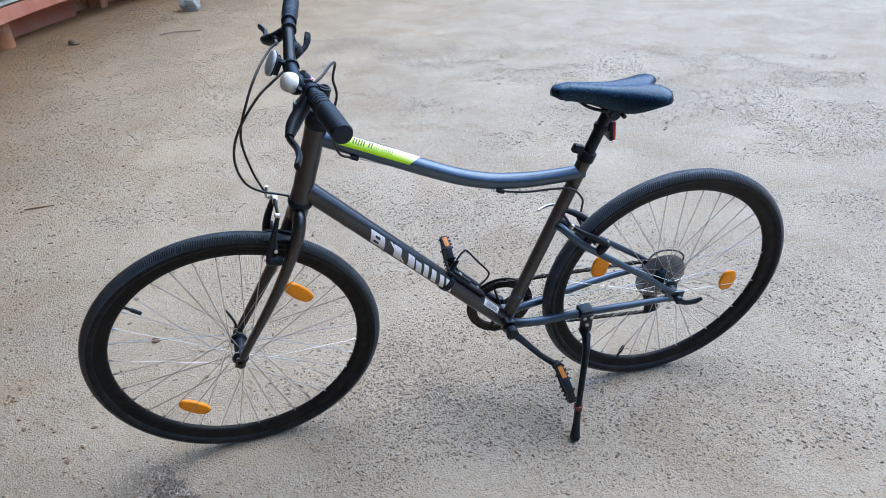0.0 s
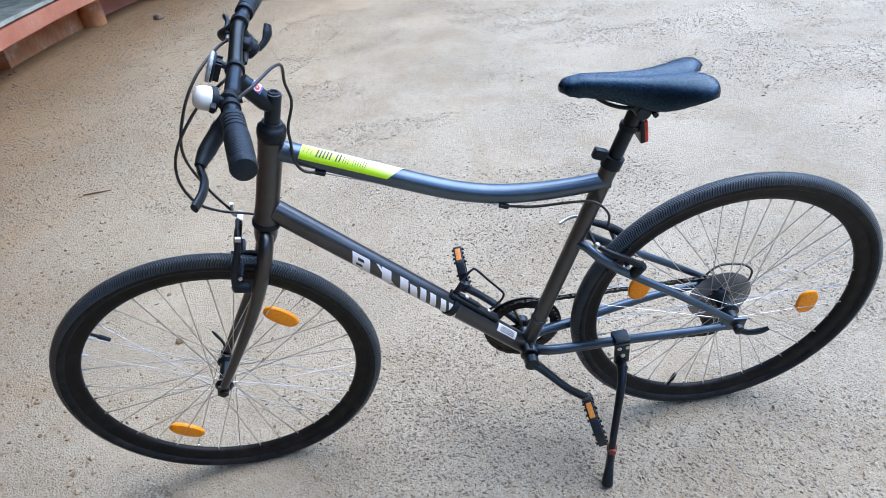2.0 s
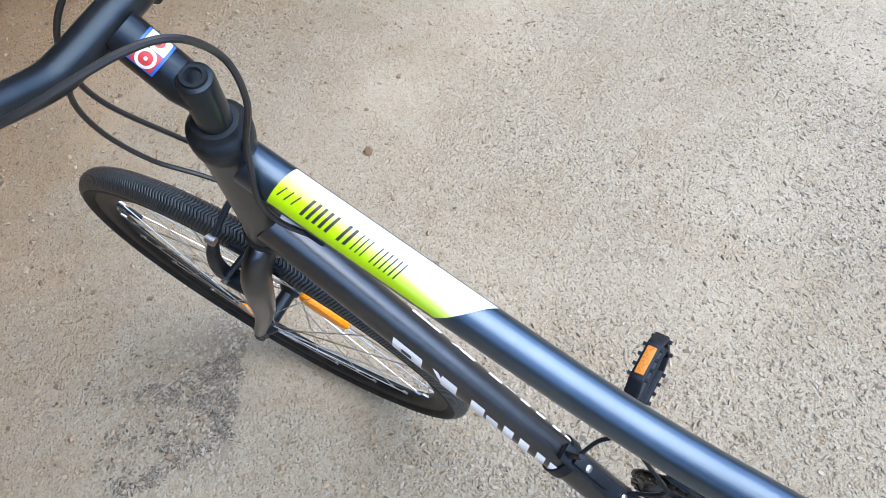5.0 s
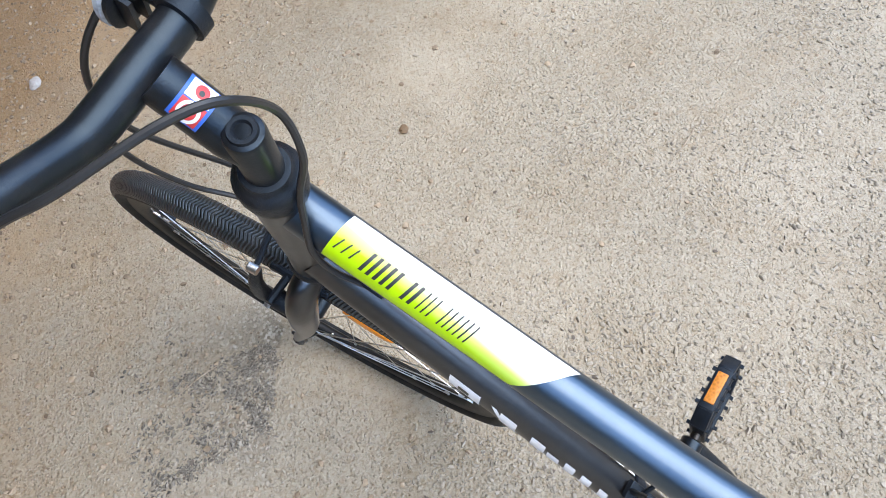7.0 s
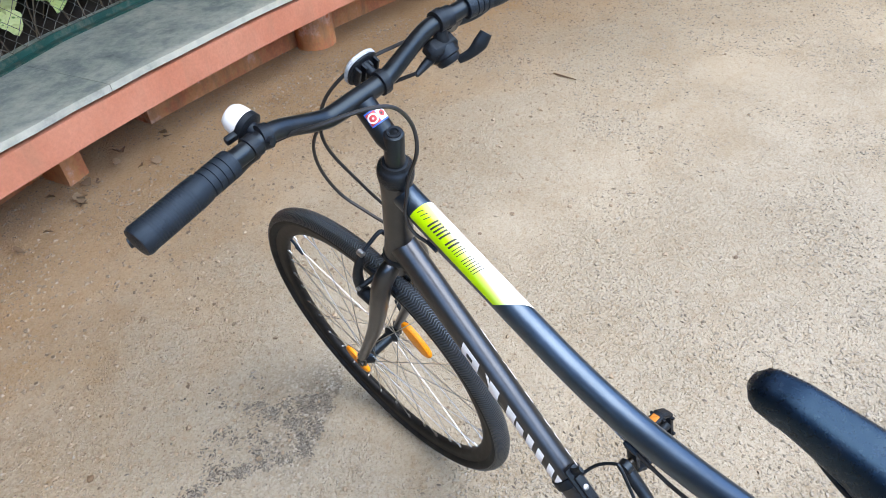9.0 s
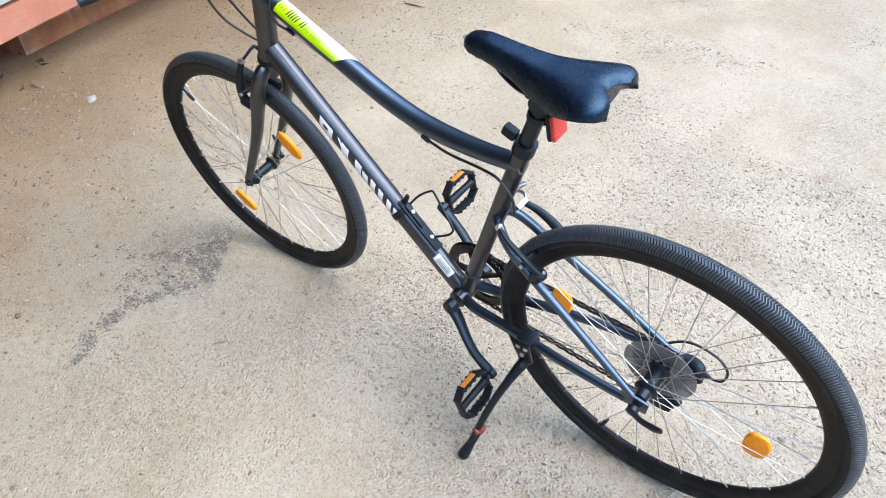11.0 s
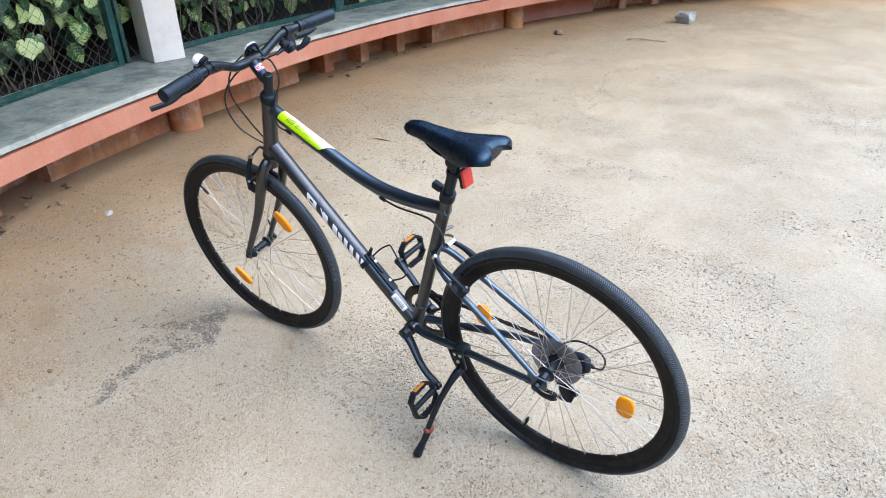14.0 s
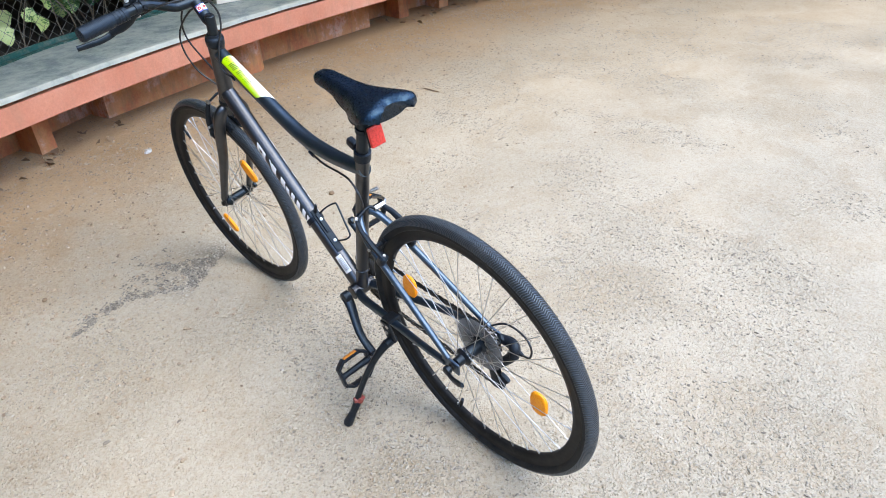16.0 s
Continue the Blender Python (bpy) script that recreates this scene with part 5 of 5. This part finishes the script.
def arc_block(bm, d0, d1, near, far, z0, z1, n=6, jitter=0.0):
    """A curved block between two bearings; near and far are offsets, or functions of the bearing."""
    rows = []
    for i in range(n + 1):
        d = d0 + (d1 - d0) * i / n
        a = near(d) if callable(near) else near
        f = far(d) if callable(far) else far
        j = jitter * noise.noise((d * 2.3, z1 * 5, near(d) if callable(near) else near))
        rows.append([bm.verts.new(arc(d, a + j, z0)), bm.verts.new(arc(d, a + j, z1)), bm.verts.new(arc(d, f, z1)), bm.verts.new(arc(d, f, z0))])
    for r0, r1 in zip(rows, rows[1:]):
        for k in range(4):
            bm.faces.new((r0[k], r0[(k + 1) % 4], r1[(k + 1) % 4], r1[k]))
    bm.faces.new(rows[0])
    bm.faces.new(rows[-1])
    edges = [e for e in bm.edges if e.calc_face_angle(0) > 1.0]
    return edges


def bench():
    root = empty("bench", Matrix.Translation(arc(-120, 0.2, 0)), "long curved bench, stone slabs on a terracotta beam", "bench")
    inv = root.matrix_world.inverted()

    def add(name, bm, mt, label=""):
        bmesh.ops.transform(bm, matrix=inv, verts=bm.verts)
        return part(name, bm, mt, root, label)

    slab_stone_mat = slab_material()
    bounds = [-92.0, -96.0, -104.4, -112.7, -120.7, -129.0, -136.9, -145.0, -152.8, -160.8, -168.9, -176.9, -185.0]
    for d0, d1 in zip(bounds, bounds[1:]):
        b = bm_new()
        e = arc_block(b, d0 - 0.006, d1 + 0.006, -0.008, lambda d: fence_off(d) + 0.16, SLAB_TOP - 0.026, SLAB_TOP, 8, 0.016)
        bmesh.ops.bevel(b, geom=e, offset=0.006, segments=2, affect="EDGES")
        add("slab", b, slab_stone_mat, "grey-green stone slab, worn pale along its edge")
    b = bm_new()
    e = arc_block(b, -92, -185.0, -0.004, lambda d: fence_off(d) + 0.12, 0.283, 0.394, 60, 0.006)
    bmesh.ops.bevel(b, geom=e, offset=0.006, segments=2, affect="EDGES")
    add("beam", b, terracotta, "terracotta painted concrete beam")
    # filler between slabs and beam, coloured dark to read as their shadow line
    b = bm_new()
    arc_block(b, -92, -185.0, 0.045, lambda d: fence_off(d) + 0.10, 0.3935, 0.4105, 60)
    add("shadow_gap_fill", b, soil_shade_mat, "dark filler that paints the shadow line under the slabs")
    spans = [(-105.8, -106.5), (-108.7, -109.4), (-111.5, -112.2), (-114.3, -115.0), (-117.16, -117.87), (-119.98, -120.62), (-123.05, -137.0), (-139.0, -139.65), (-141.8, -142.45), (-144.8, -145.44), (-147.85, -155.6), (-165.7, -166.4), (-168.9, -169.6), (-172.0, -172.7)]
    for d0, d1 in spans:
        b = bm_new()
        e = arc_block(b, d0, d1, pier_off, lambda d: fence_off(d) + 0.04, -0.02, 0.286, max(2, int((d0 - d1) * 1.5)), 0.004)
        bmesh.ops.bevel(b, geom=e, offset=0.008, segments=2, affect="EDGES")
        add("pier", b, pier_paint, "dusty terracotta painted pier")
    b = bm_new()
    e = arc_block(b, -155.7, -163.4, 0.46, lambda d: fence_off(d) + 0.04, -0.02, 0.286, 12, 0.004)
    bmesh.ops.bevel(b, geom=e, offset=0.008, segments=2, affect="EDGES")
    add("pier", b, terracotta, "terracotta painted pier")
    for d in (-129.35, -155.0):
        b = bm_new()
        lathe(b, [(0.105, -0.02), (0.105, 0.15), (0.102, 0.286)], arc(d, 0.345, 0), (0, 0, 1), 24)
        add("round_pier", b, pier_paint, "round dusty terracotta pier")
    b = bm_new()
    arc_block(b, -92, -185.0, lambda d: fence_off(d) + 0.06, lambda d: fence_off(d) + 0.13, -0.02, 0.283, 60)
    add("back_wall", b, pier_paint, "terracotta back wall in shade")


bench()


def planting_bed():
    b = bm_new()
    arc_block(b, -92, -185.0, lambda d: fence_off(d) + 0.16, lambda d: fence_off(d) + 2.4, 0.0, 0.33, 60)
    ob = part("soil_bed", b, soil_shade_mat)
    tagged(ob, "dark soil bed behind the fence", "soil", kind="structure")
    # backdrop added behind the plants, its dark colour standing for deep shade
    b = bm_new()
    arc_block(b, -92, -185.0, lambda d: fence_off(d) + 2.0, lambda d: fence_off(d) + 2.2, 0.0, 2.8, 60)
    ob = part("dark_backdrop", b, soil_shade_mat)
    tagged(ob, "added dark backdrop that stands for deep shade behind the plants", "wall", kind="structure")


planting_bed()


def roof():
    """An added, unseen roof from the backdrop out over the bench, to shade it."""
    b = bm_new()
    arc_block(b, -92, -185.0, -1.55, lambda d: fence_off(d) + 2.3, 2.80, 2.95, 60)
    ob = part("roof", b, soil_shade_mat)
    tagged(ob, "added unseen roof that shades the bench and plants", "roof", kind="structure")


roof()


def enclosing_wall():
    """Unseen wall added all round, far behind camera and bench, to block low skylight."""
    b = bm_new()
    lathe(b, [(17.0, -0.05), (17.0, 7.0), (17.3, 7.0), (17.3, -0.05)], (CX, CY, 0), (0, 0, 1), 72, True)
    ob = part("unseen_outer_wall", b, outer_wall_mat)
    tagged(ob, "added unseen dark wall that blocks low skylight", "wall", kind="structure")


enclosing_wall()


def pillar():
    b = bm_new()
    x, y = Vector((-0.50, 0.866, 0)).normalized(), Vector((-0.866, -0.50, 0)).normalized()
    c = Vector((-2.790, 0.360, 0)) + x * 0.105 + y * 0.105
    m = axes_pose((0, 0, 0), x, (0, 0, 1))
    block(b, (0.21, 0.21, 2.36), m @ pose(0, 0, 0), 0.008, 2)
    ob = part("pillar", b, pillar_paint)
    ob.location = (c.x, c.y, SLAB_TOP + 1.18)
    tagged(ob, "pale lime-washed square pillar on the slab", "pillar", kind="structure")
    return c


PILLAR = pillar()


def fence(d0, d1):
    """A green angle-iron frame filled with chain link, between two bearings."""
    root = empty("fence", Matrix.Translation(arc((d0 + d1) / 2, fence_off((d0 + d1) / 2) + 0.03, SLAB_TOP)), "green iron framed chain-link fence panel", "fence", "fence panels")
    inv = root.matrix_world.inverted()
    off = lambda d: fence_off(d) + 0.03
    n = max(4, int((d0 - d1) * 2))
    for name, z0, z1, dep in (("bottom_rail", SLAB_TOP + 0.002, SLAB_TOP + 0.032, 0.010), ("bottom_flange", SLAB_TOP + 0.0015, SLAB_TOP + 0.0075, 0.045), ("top_rail", 1.88, 1.93, 0.03)):
        b = bm_new()
        arc_block(b, d0, d1, lambda d: off(d) - (0.035 if name == "bottom_flange" else 0), lambda d: off(d) + dep - (0.036 if name == "bottom_flange" else 0), z0, z1, n)
        bmesh.ops.transform(b, matrix=inv, verts=b.verts)
        part(name, b, green_paint, root, "green painted angle iron")
    for d in (d0, d1):
        b = bm_new()
        p = arc(d, off(d) + 0.012, 0)
        a = radians(d)
        block(b, (0.045, 0.05, 1.5), axes_pose(p + Vector((0, 0, SLAB_TOP + 0.752)), (-math.sin(a), math.cos(a), 0), (0, 0, 1)), 0.003)
        bmesh.ops.transform(b, matrix=inv, verts=b.verts)
        part("post", b, green_paint, root, "green painted post")
        b = bm_new()
        k = 1 if d == d1 else -1
        q = arc(d - k * 0.34, off(d) + 0.004, 0)
        block(b, (0.028, 0.034, 1.5), axes_pose(q + Vector((0, 0, SLAB_TOP + 0.752)), (-math.sin(a), math.cos(a), 0), (0, 0, 1)), 0.003)
        bmesh.ops.transform(b, matrix=inv, verts=b.verts)
        part("angle_post", b, green_paint, root, "green painted angle iron post")
    # chain link
    b = bm_new()
    cell = 0.066
    length = radians(d0 - d1) * (CR + 0.5)
    cols = int(length / cell)
    rows = int(1.42 / cell) * 2
    for i in range(cols):
        pts = []
        for j in range(rows + 1):
            u = (i + (0.5 if (j % 2) else -0.02)) / cols
            w = 0.004 if (j % 2) else -0.004
            d = d0 + (d1 - d0) * u
            pts.append(arc(d, off(d) + 0.014 + w * (1 if i % 2 else -1), SLAB_TOP + 0.03 + j * cell / 2))
        sweep(b, pts, 0.0017, 4, False)
        pts2 = []
        for j in range(rows + 1):
            u = (i + (0.52 if (j % 2) else 1.02)) / cols
            d = d0 + (d1 - d0) * u
            pts2.append(arc(d, off(d) + 0.014 + (0.003 if j % 2 else -0.003), SLAB_TOP + 0.03 + j * cell / 2))
        sweep(b, pts2, 0.0017, 4, False)
    bmesh.ops.transform(b, matrix=inv, verts=b.verts)
    part("wire_mesh", b, wire_mat, root, "weathered chain-link wire")


fence(-107.3, -118.1)
fence(-118.3, -128.2)
fence(-130.6, -141.4)
fence(-141.6, -151.8)


def leaf_mesh(kind):
    """A heart-shaped leaf, cupped along its rib, tip down the y axis."""
    rnd = random.Random(kind)
    me = bpy.data.meshes.new("leaf")
    verts, uvs, faces = [], [], []
    rows = 7
    prof = [(0.0, 0.10), (0.10, 0.42), (0.28, 0.55), (0.50, 0.50), (0.70, 0.39), (0.88, 0.20), (1.0, 0.01)]
    for i, (t, w) in enumerate(prof):
        for j, a in enumerate((-1, -0.55, 0, 0.55, 1)):
            x = a * w * (0.86 + 0.26 * rnd.random())
            y = -t - (0.10 * (1 - abs(a)) if i == 0 else 0) + (0.10 * abs(a) if i < 2 else 0)
            z = 0.16 * abs(a) * w - 0.26 * t * t + 0.06 * abs(a) * math.sin(t * 14 + kind + a * 3)
            verts.append((x, y, z))
            uvs.append((0.5 + 0.5 * x, t))
    for i in range(rows - 1):
        for j in range(4):
            faces.append((i * 5 + j, i * 5 + j + 1, (i + 1) * 5 + j + 1, (i + 1) * 5 + j))
    me.from_pydata(verts, [], faces)
    lay = me.uv_layers.new(name="UVMap")
    for p in me.polygons:
        for li in p.loop_indices:
            lay.data[li].uv = uvs[me.loops[li].vertex_index]
    return finish(me, leaf_mat, 180)


leaf_kinds = [leaf_mesh(k) for k in range(5)]


def climbing_plants():
    rnd = random.Random(11)
    spans = [(-109, -114.4), (-114.4, -119.3), (-119.3, -124.1), (-124.1, -129.3), (-130.7, -135.4), (-135.4, -140.6), (-140.6, -145.8), (-145.8, -151)]
    for si, (d0, d1) in enumerate(spans):
        mid = (d0 + d1) / 2
        root = empty("climbing_plant", Matrix.Translation(arc(mid, fence_off(mid) + 0.3, 0.33)), "climbing plant with variegated green and cream leaves", "plant", "climbing plants")
        inv = root.matrix_world.inverted()
        b = bm_new()
        for k in range(13):
            d = d0 + (d1 - d0) * rnd.random()
            o = 0.12 + 0.5 * rnd.random()
            pts = [arc(d + rnd.uniform(-0.5, 0.5) * (0.5 + j * 0.5), fence_off(d) + o + rnd.uniform(-0.08, 0.08), 0.32 + j * 0.2) for j in range(7)]
            sweep(b, spline(pts, 4), 0.0022 + 0.0045 * rnd.random() ** 2, 6)
        bmesh.ops.transform(b, matrix=inv, verts=b.verts)
        part("vine_stem", b, stem_mat, root, "brown twining stems")
        rest_v, rest_f, rest_uv = [], [], []
        for k in range(450):
            d = d0 + (d1 - d0) * rnd.random()
            near = rnd.random() ** 1.4
            z = 0.44 + 1.25 * rnd.random() ** 0.5
            # the cover is thin and dark close to the ground
            o = 0.09 + 0.55 * near + (0.18 * max(0, 0.8 - z) / 0.4)
            size = rnd.uniform(0.060, 0.125)
            a = radians(d)
            out = Vector((-math.cos(a), -math.sin(a), 0))
            tan = Vector((-math.sin(a), math.cos(a), 0))
            face = (out + Vector((0, 0, rnd.uniform(0.15, 1.1))) + tan * rnd.uniform(-0.7, 0.7)).normalized()
            tip = (Vector((0, 0, -1)) + out * 0.5 + tan * rnd.uniform(-0.8, 0.8))
            x = (-tip).cross(face).normalized()
            m = axes_pose(arc(d, fence_off(d) + o, z), x, face) @ Matrix.Scale(size, 4)
            if k < 36:
                ob = new("leaf", leaf_kinds[k % 5])
                ob.parent = root
                ob.matrix_local = inv @ m
            else:
                src = leaf_kinds[k % 5]
                base = len(rest_v)
                mm = inv @ m
                rest_v += [mm @ v.co for v in src.vertices]
                rest_f += [[base + i for i in p.vertices] for p in src.polygons]
                rest_uv += [tuple(l.uv) for l in src.uv_layers[0].data]
        me = bpy.data.meshes.new("foliage")
        me.from_pydata(rest_v, [], rest_f)
        lay = me.uv_layers.new(name="UVMap")
        for l, uv in zip(lay.data, rest_uv):
            l.uv = uv
        ob = new("foliage", finish(me, leaf_mat, 180))
        ob.parent = root
        tagged(ob, "dense variegated leaves", kind="stuff")


climbing_plants()


# ---- loose things on the ground ----
def rock(name, x, y, size, mt, label, seed, turn=0.0):
    b = bm_new()
    bmesh.ops.create_icosphere(b, subdivisions=3, radius=1)
    for v in b.verts:
        q = v.co * 1.3 + Vector((seed * 3.1, 0, 0))
        v.co *= 1 + 0.35 * noise.noise(q) + 0.10 * noise.noise(q * 3)
        v.co = Vector((v.co.x * size[0] / 2, v.co.y * size[1] / 2, max(v.co.z, -0.75) * size[2] / 2))
    ob = part(name, b, mt, None, "", 30)
    ob.matrix_world = pose(x, y, size[2] * 0.34 + height(x, y), 0, 0, turn)
    return tagged(ob, label, "stone")


def broken_block(name, size, m, mt, label, seed, rough):
    """A cut block with chipped corners and uneven faces."""
    b = bm_new()
    block(b, size, None, min(size) * 0.11, 2)
    bmesh.ops.subdivide_edges(b, edges=b.edges, cuts=2, use_grid_fill=True)
    f = 1.3 / max(size)
    for v in b.verts:
        q = v.co * 2.6 * f + Vector((seed, 0, 0))
        v.co += Vector((noise.noise(q), noise.noise(q + Vector((5, 0, 0))), noise.noise(q + Vector((0, 7, 0))))) * rough
    ob = part(name, b, mt, None, "", 30)
    ob.matrix_world = m
    tagged(ob, label, "block" if "block" in name else "stone")


broken_block("concrete_block", (0.27, 0.17, 0.105), pose(-0.645, -0.41, 0.052, 0, 0, 50), concrete_mat, "rough grey broken concrete block on the ground", 0, 0.012)
broken_block("stone", (0.17, 0.13, 0.12), pose(-4.89, 5.57, 0.050, 4, -5, 24), grey_stone_mat, "pale square-cut stone on the ground", 2.0, 0.028)
rock("stone", -1.480, 0.185, (0.045, 0.035, 0.022), stone_mat, "small white stone on the ground", 1)
rock("stone", -6.40, 6.38, (0.24, 0.17, 0.11), grey_stone_mat, "pale rough stone lying far off on the earth", 8, 70)
rock("stone", -4.79, 4.03, (0.09, 0.08, 0.06), brown_stone_mat, "brown stone lying near the bench", 3)
rock("stone", -0.866, 1.165, (0.028, 0.024, 0.014), dry_leaf_mat, "small dark clod on the ground", 4)
rock("stone", -0.205, 0.195, (0.018, 0.016, 0.012), dry_leaf_mat, "small dark pebble on the ground", 5)


def twig(name, pts, r, label, mt):
    b = bm_new()
    sweep(b, spline(pts, 4), [r * 0.7, r, r * 0.5], 7)
    ob = part(name, b, mt)
    return tagged(ob, label, "twig")


twig("twig", [(-4.30, 4.55, 0.010), (-4.24, 4.64, 0.018), (-4.17, 4.72, 0.014), (-4.07, 4.83, 0.008)], 0.009, "pale dry stick on the ground", twig_mat)
twig("twig", [(-2.175, 1.642, 0.004), (-2.13, 1.675, 0.008), (-2.085, 1.728, 0.005)], 0.004, "thin dark twig on the ground", dry_leaf_mat)
twig("twig", [(-0.530, 1.712, 0.004), (-0.565, 1.762, 0.006), (-0.604, 1.808, 0.004)], 0.0016, "thin pale straw on the ground", twig_mat)
twig("twig", [(-0.350, 0.545, 0.004), (-0.375, 0.595, 0.006), (-0.392, 0.640, 0.004)], 0.0014, "thin pale straw on the ground", twig_mat)


def litter():
    """Dry leaves blown under the bench."""
    rnd = random.Random(4)
    for k in range(60):
        d = rnd.choice([rnd.uniform(-115.0, -122.8), rnd.uniform(-137.2, -147.6)])
        ob = new("dry_leaf", dry_leaf_mesh)
        p = arc(d, rnd.uniform(0.12, 0.36), 0.006)
        ob.matrix_world = pose(p.x, p.y, 0.012 + 0.01 * rnd.random(), rnd.uniform(-40, 40), rnd.uniform(-40, 40), rnd.uniform(0, 360)) @ Matrix.Scale(rnd.uniform(0.018, 0.045), 4)
        tagged(ob, "curled dry brown leaf under the bench", "leaf", "fallen leaves")


dry_leaf_mesh = leaf_kinds[0].copy()
dry_leaf_mesh.materials.clear()
dry_leaf_mesh.materials.append(dry_leaf_mat)
litter()


def scatter(name, sp, mt, label, seed, slim=0.0):
    """Small rounded lumps, half sunk in the earth, at (x, y, radius)."""
    rs = np.random.RandomState(seed)
    ang = np.arange(5) * 2 * np.pi / 5
    low = np.stack([np.cos(ang), np.sin(ang), 0 * ang - 0.25], 1)
    mid = np.stack([0.86 * np.cos(ang + 0.63), 0.86 * np.sin(ang + 0.63), 0 * ang + 0.42], 1)
    base = np.concatenate([low, mid, [(0.08, 0.0, 0.80)]])
    tri = np.array([q for i in range(5) for q in ((i, (i + 1) % 5, 5 + i), ((i + 1) % 5, 5 + (i + 1) % 5, 5 + i), (5 + i, 5 + (i + 1) % 5, 10))])
    k = len(sp)
    spin = rs.rand(k) * 2 * np.pi
    sc = np.stack([0.75 + (0.65 + slim) * rs.rand(k), 0.65 + 0.45 * rs.rand(k) - 0.35 * slim, 0.55 + 0.5 * rs.rand(k)], 1)[:, None, :]
    v = base[None] * sc * (0.82 + 0.36 * rs.rand(k, 11, 1)) * sp[:, 2][:, None, None]
    c, s_ = np.cos(spin)[:, None], np.sin(spin)[:, None]
    xx, yy = v[:, :, 0] * c - v[:, :, 1] * s_, v[:, :, 0] * s_ + v[:, :, 1] * c
    hz = np.array([height(px, py) for px, py in sp[:, :2]])
    out = np.stack([xx + sp[:, 0][:, None], yy + sp[:, 1][:, None], v[:, :, 2] + hz[:, None] + sp[:, 2][:, None] * 0.22], 2).reshape(-1, 3)
    f = (tri[None] + 11 * np.arange(k)[:, None, None]).reshape(-1, 3)
    me = bpy.data.meshes.new(name)
    me.from_pydata(out.tolist(), [], f.tolist())
    finish(me, mt, 34)
    tagged(new(name, me), label, "gravel", kind="stuff")


def gravel():
    """Loose grains: dense round the bicycle, in drifts between smooth bare patches, thinner outward."""
    rs = np.random.RandomState(3)
    n = 330000
    r = 4.6 * rs.rand(n) ** 0.70
    a = rs.rand(n) * 2 * np.pi
    x, y = 0.1 + r * np.cos(a), 1.3 + r * np.sin(a)
    drift = np.zeros(n)
    for _ in range(26):
        size, way = rs.uniform(1.2, 15.0), rs.rand() * 2 * np.pi
        drift += np.sin(size * (x * np.cos(way) + y * np.sin(way)) + rs.rand() * 6.28) * 1.5 / (1 + 0.10 * size)
    keep = rs.rand(n) < np.clip(0.32 + 0.26 * drift, 0.03, 1.0)
    s = 0.0010 + 0.0040 * rs.rand(n) ** 3.2 + 0.0022 * (rs.rand(n) < 0.01) + 0.00020 * r
    spots = np.stack([x, y, s], 1)[keep]
    edge = CR - np.hypot(spots[:, 0] - CX, spots[:, 1] - CY) < 0.55 + 0.6 * rs.rand(len(spots))
    scatter("gravel", spots[~edge], gravel_mat, "loose mixed gravel grains on the earth", 5, 0.3)
    n = 26000
    d = np.radians(-108 - 68 * rs.rand(n))
    o = CR + 0.15 - np.abs(rs.normal(0, 0.75, n))
    strip = np.stack([CX + o * np.cos(d), CY + o * np.sin(d), 0.0018 + 0.0065 * rs.rand(n) ** 4], 1)
    scatter("gravel", np.concatenate([spots[edge], strip]), brown_gravel_mat, "dusty brown gravel along the bench", 7)
    # washed grit banked in clots along one ragged edge, thinning into a broken tail
    n = 10000
    u = rs.rand(n) ** 1.25
    knots = [0.0, 0.30, 0.42, 0.55, 0.78, 1.0]
    at = lambda *q: np.interp(u, knots, q)
    ragged = sum(np.sin(u * f + g) for f, g in ((23, 0.4), (47, 2.1), (81, 4.0), (140, 1.2))) * 0.004
    bank = rs.exponential(1.0, n) * at(0.11, 0.11, 0.11, 0.09, 0.035, 0.008)
    x = at(-0.41, -0.30, -0.217, -0.206, -0.162, 0.02) + bank * at(0.1, -0.35, -0.8, -0.75, -0.9, -0.5) + rs.normal(0, 0.005, n) + ragged
    y = at(0.760, 0.748, 0.726, 0.655, 0.496, 0.378) + bank * at(-1.0, -0.95, -0.5, -0.55, -0.4, -0.85) + rs.normal(0, 0.005, n) - ragged
    clot = sum(np.sin(f * (x * np.cos(g) + y * np.sin(g)) + 3 * g) for f, g in ((38, 0.3), (55, 1.7), (72, 2.6), (95, 0.9), (130, 2.0)))
    keep = rs.rand(n) < np.clip(0.55 + 0.24 * clot - 1.5 * bank, 0.04, 1.0)
    x, y = x[keep], y[keep]
    n = len(x)
    scatter("grit", np.stack([x, y, 0.0012 + 0.0030 * rs.rand(n) ** 2], 1), grey_grit_mat, "washed coarse grey grit in a shallow runnel", 6, 0.55)


gravel()
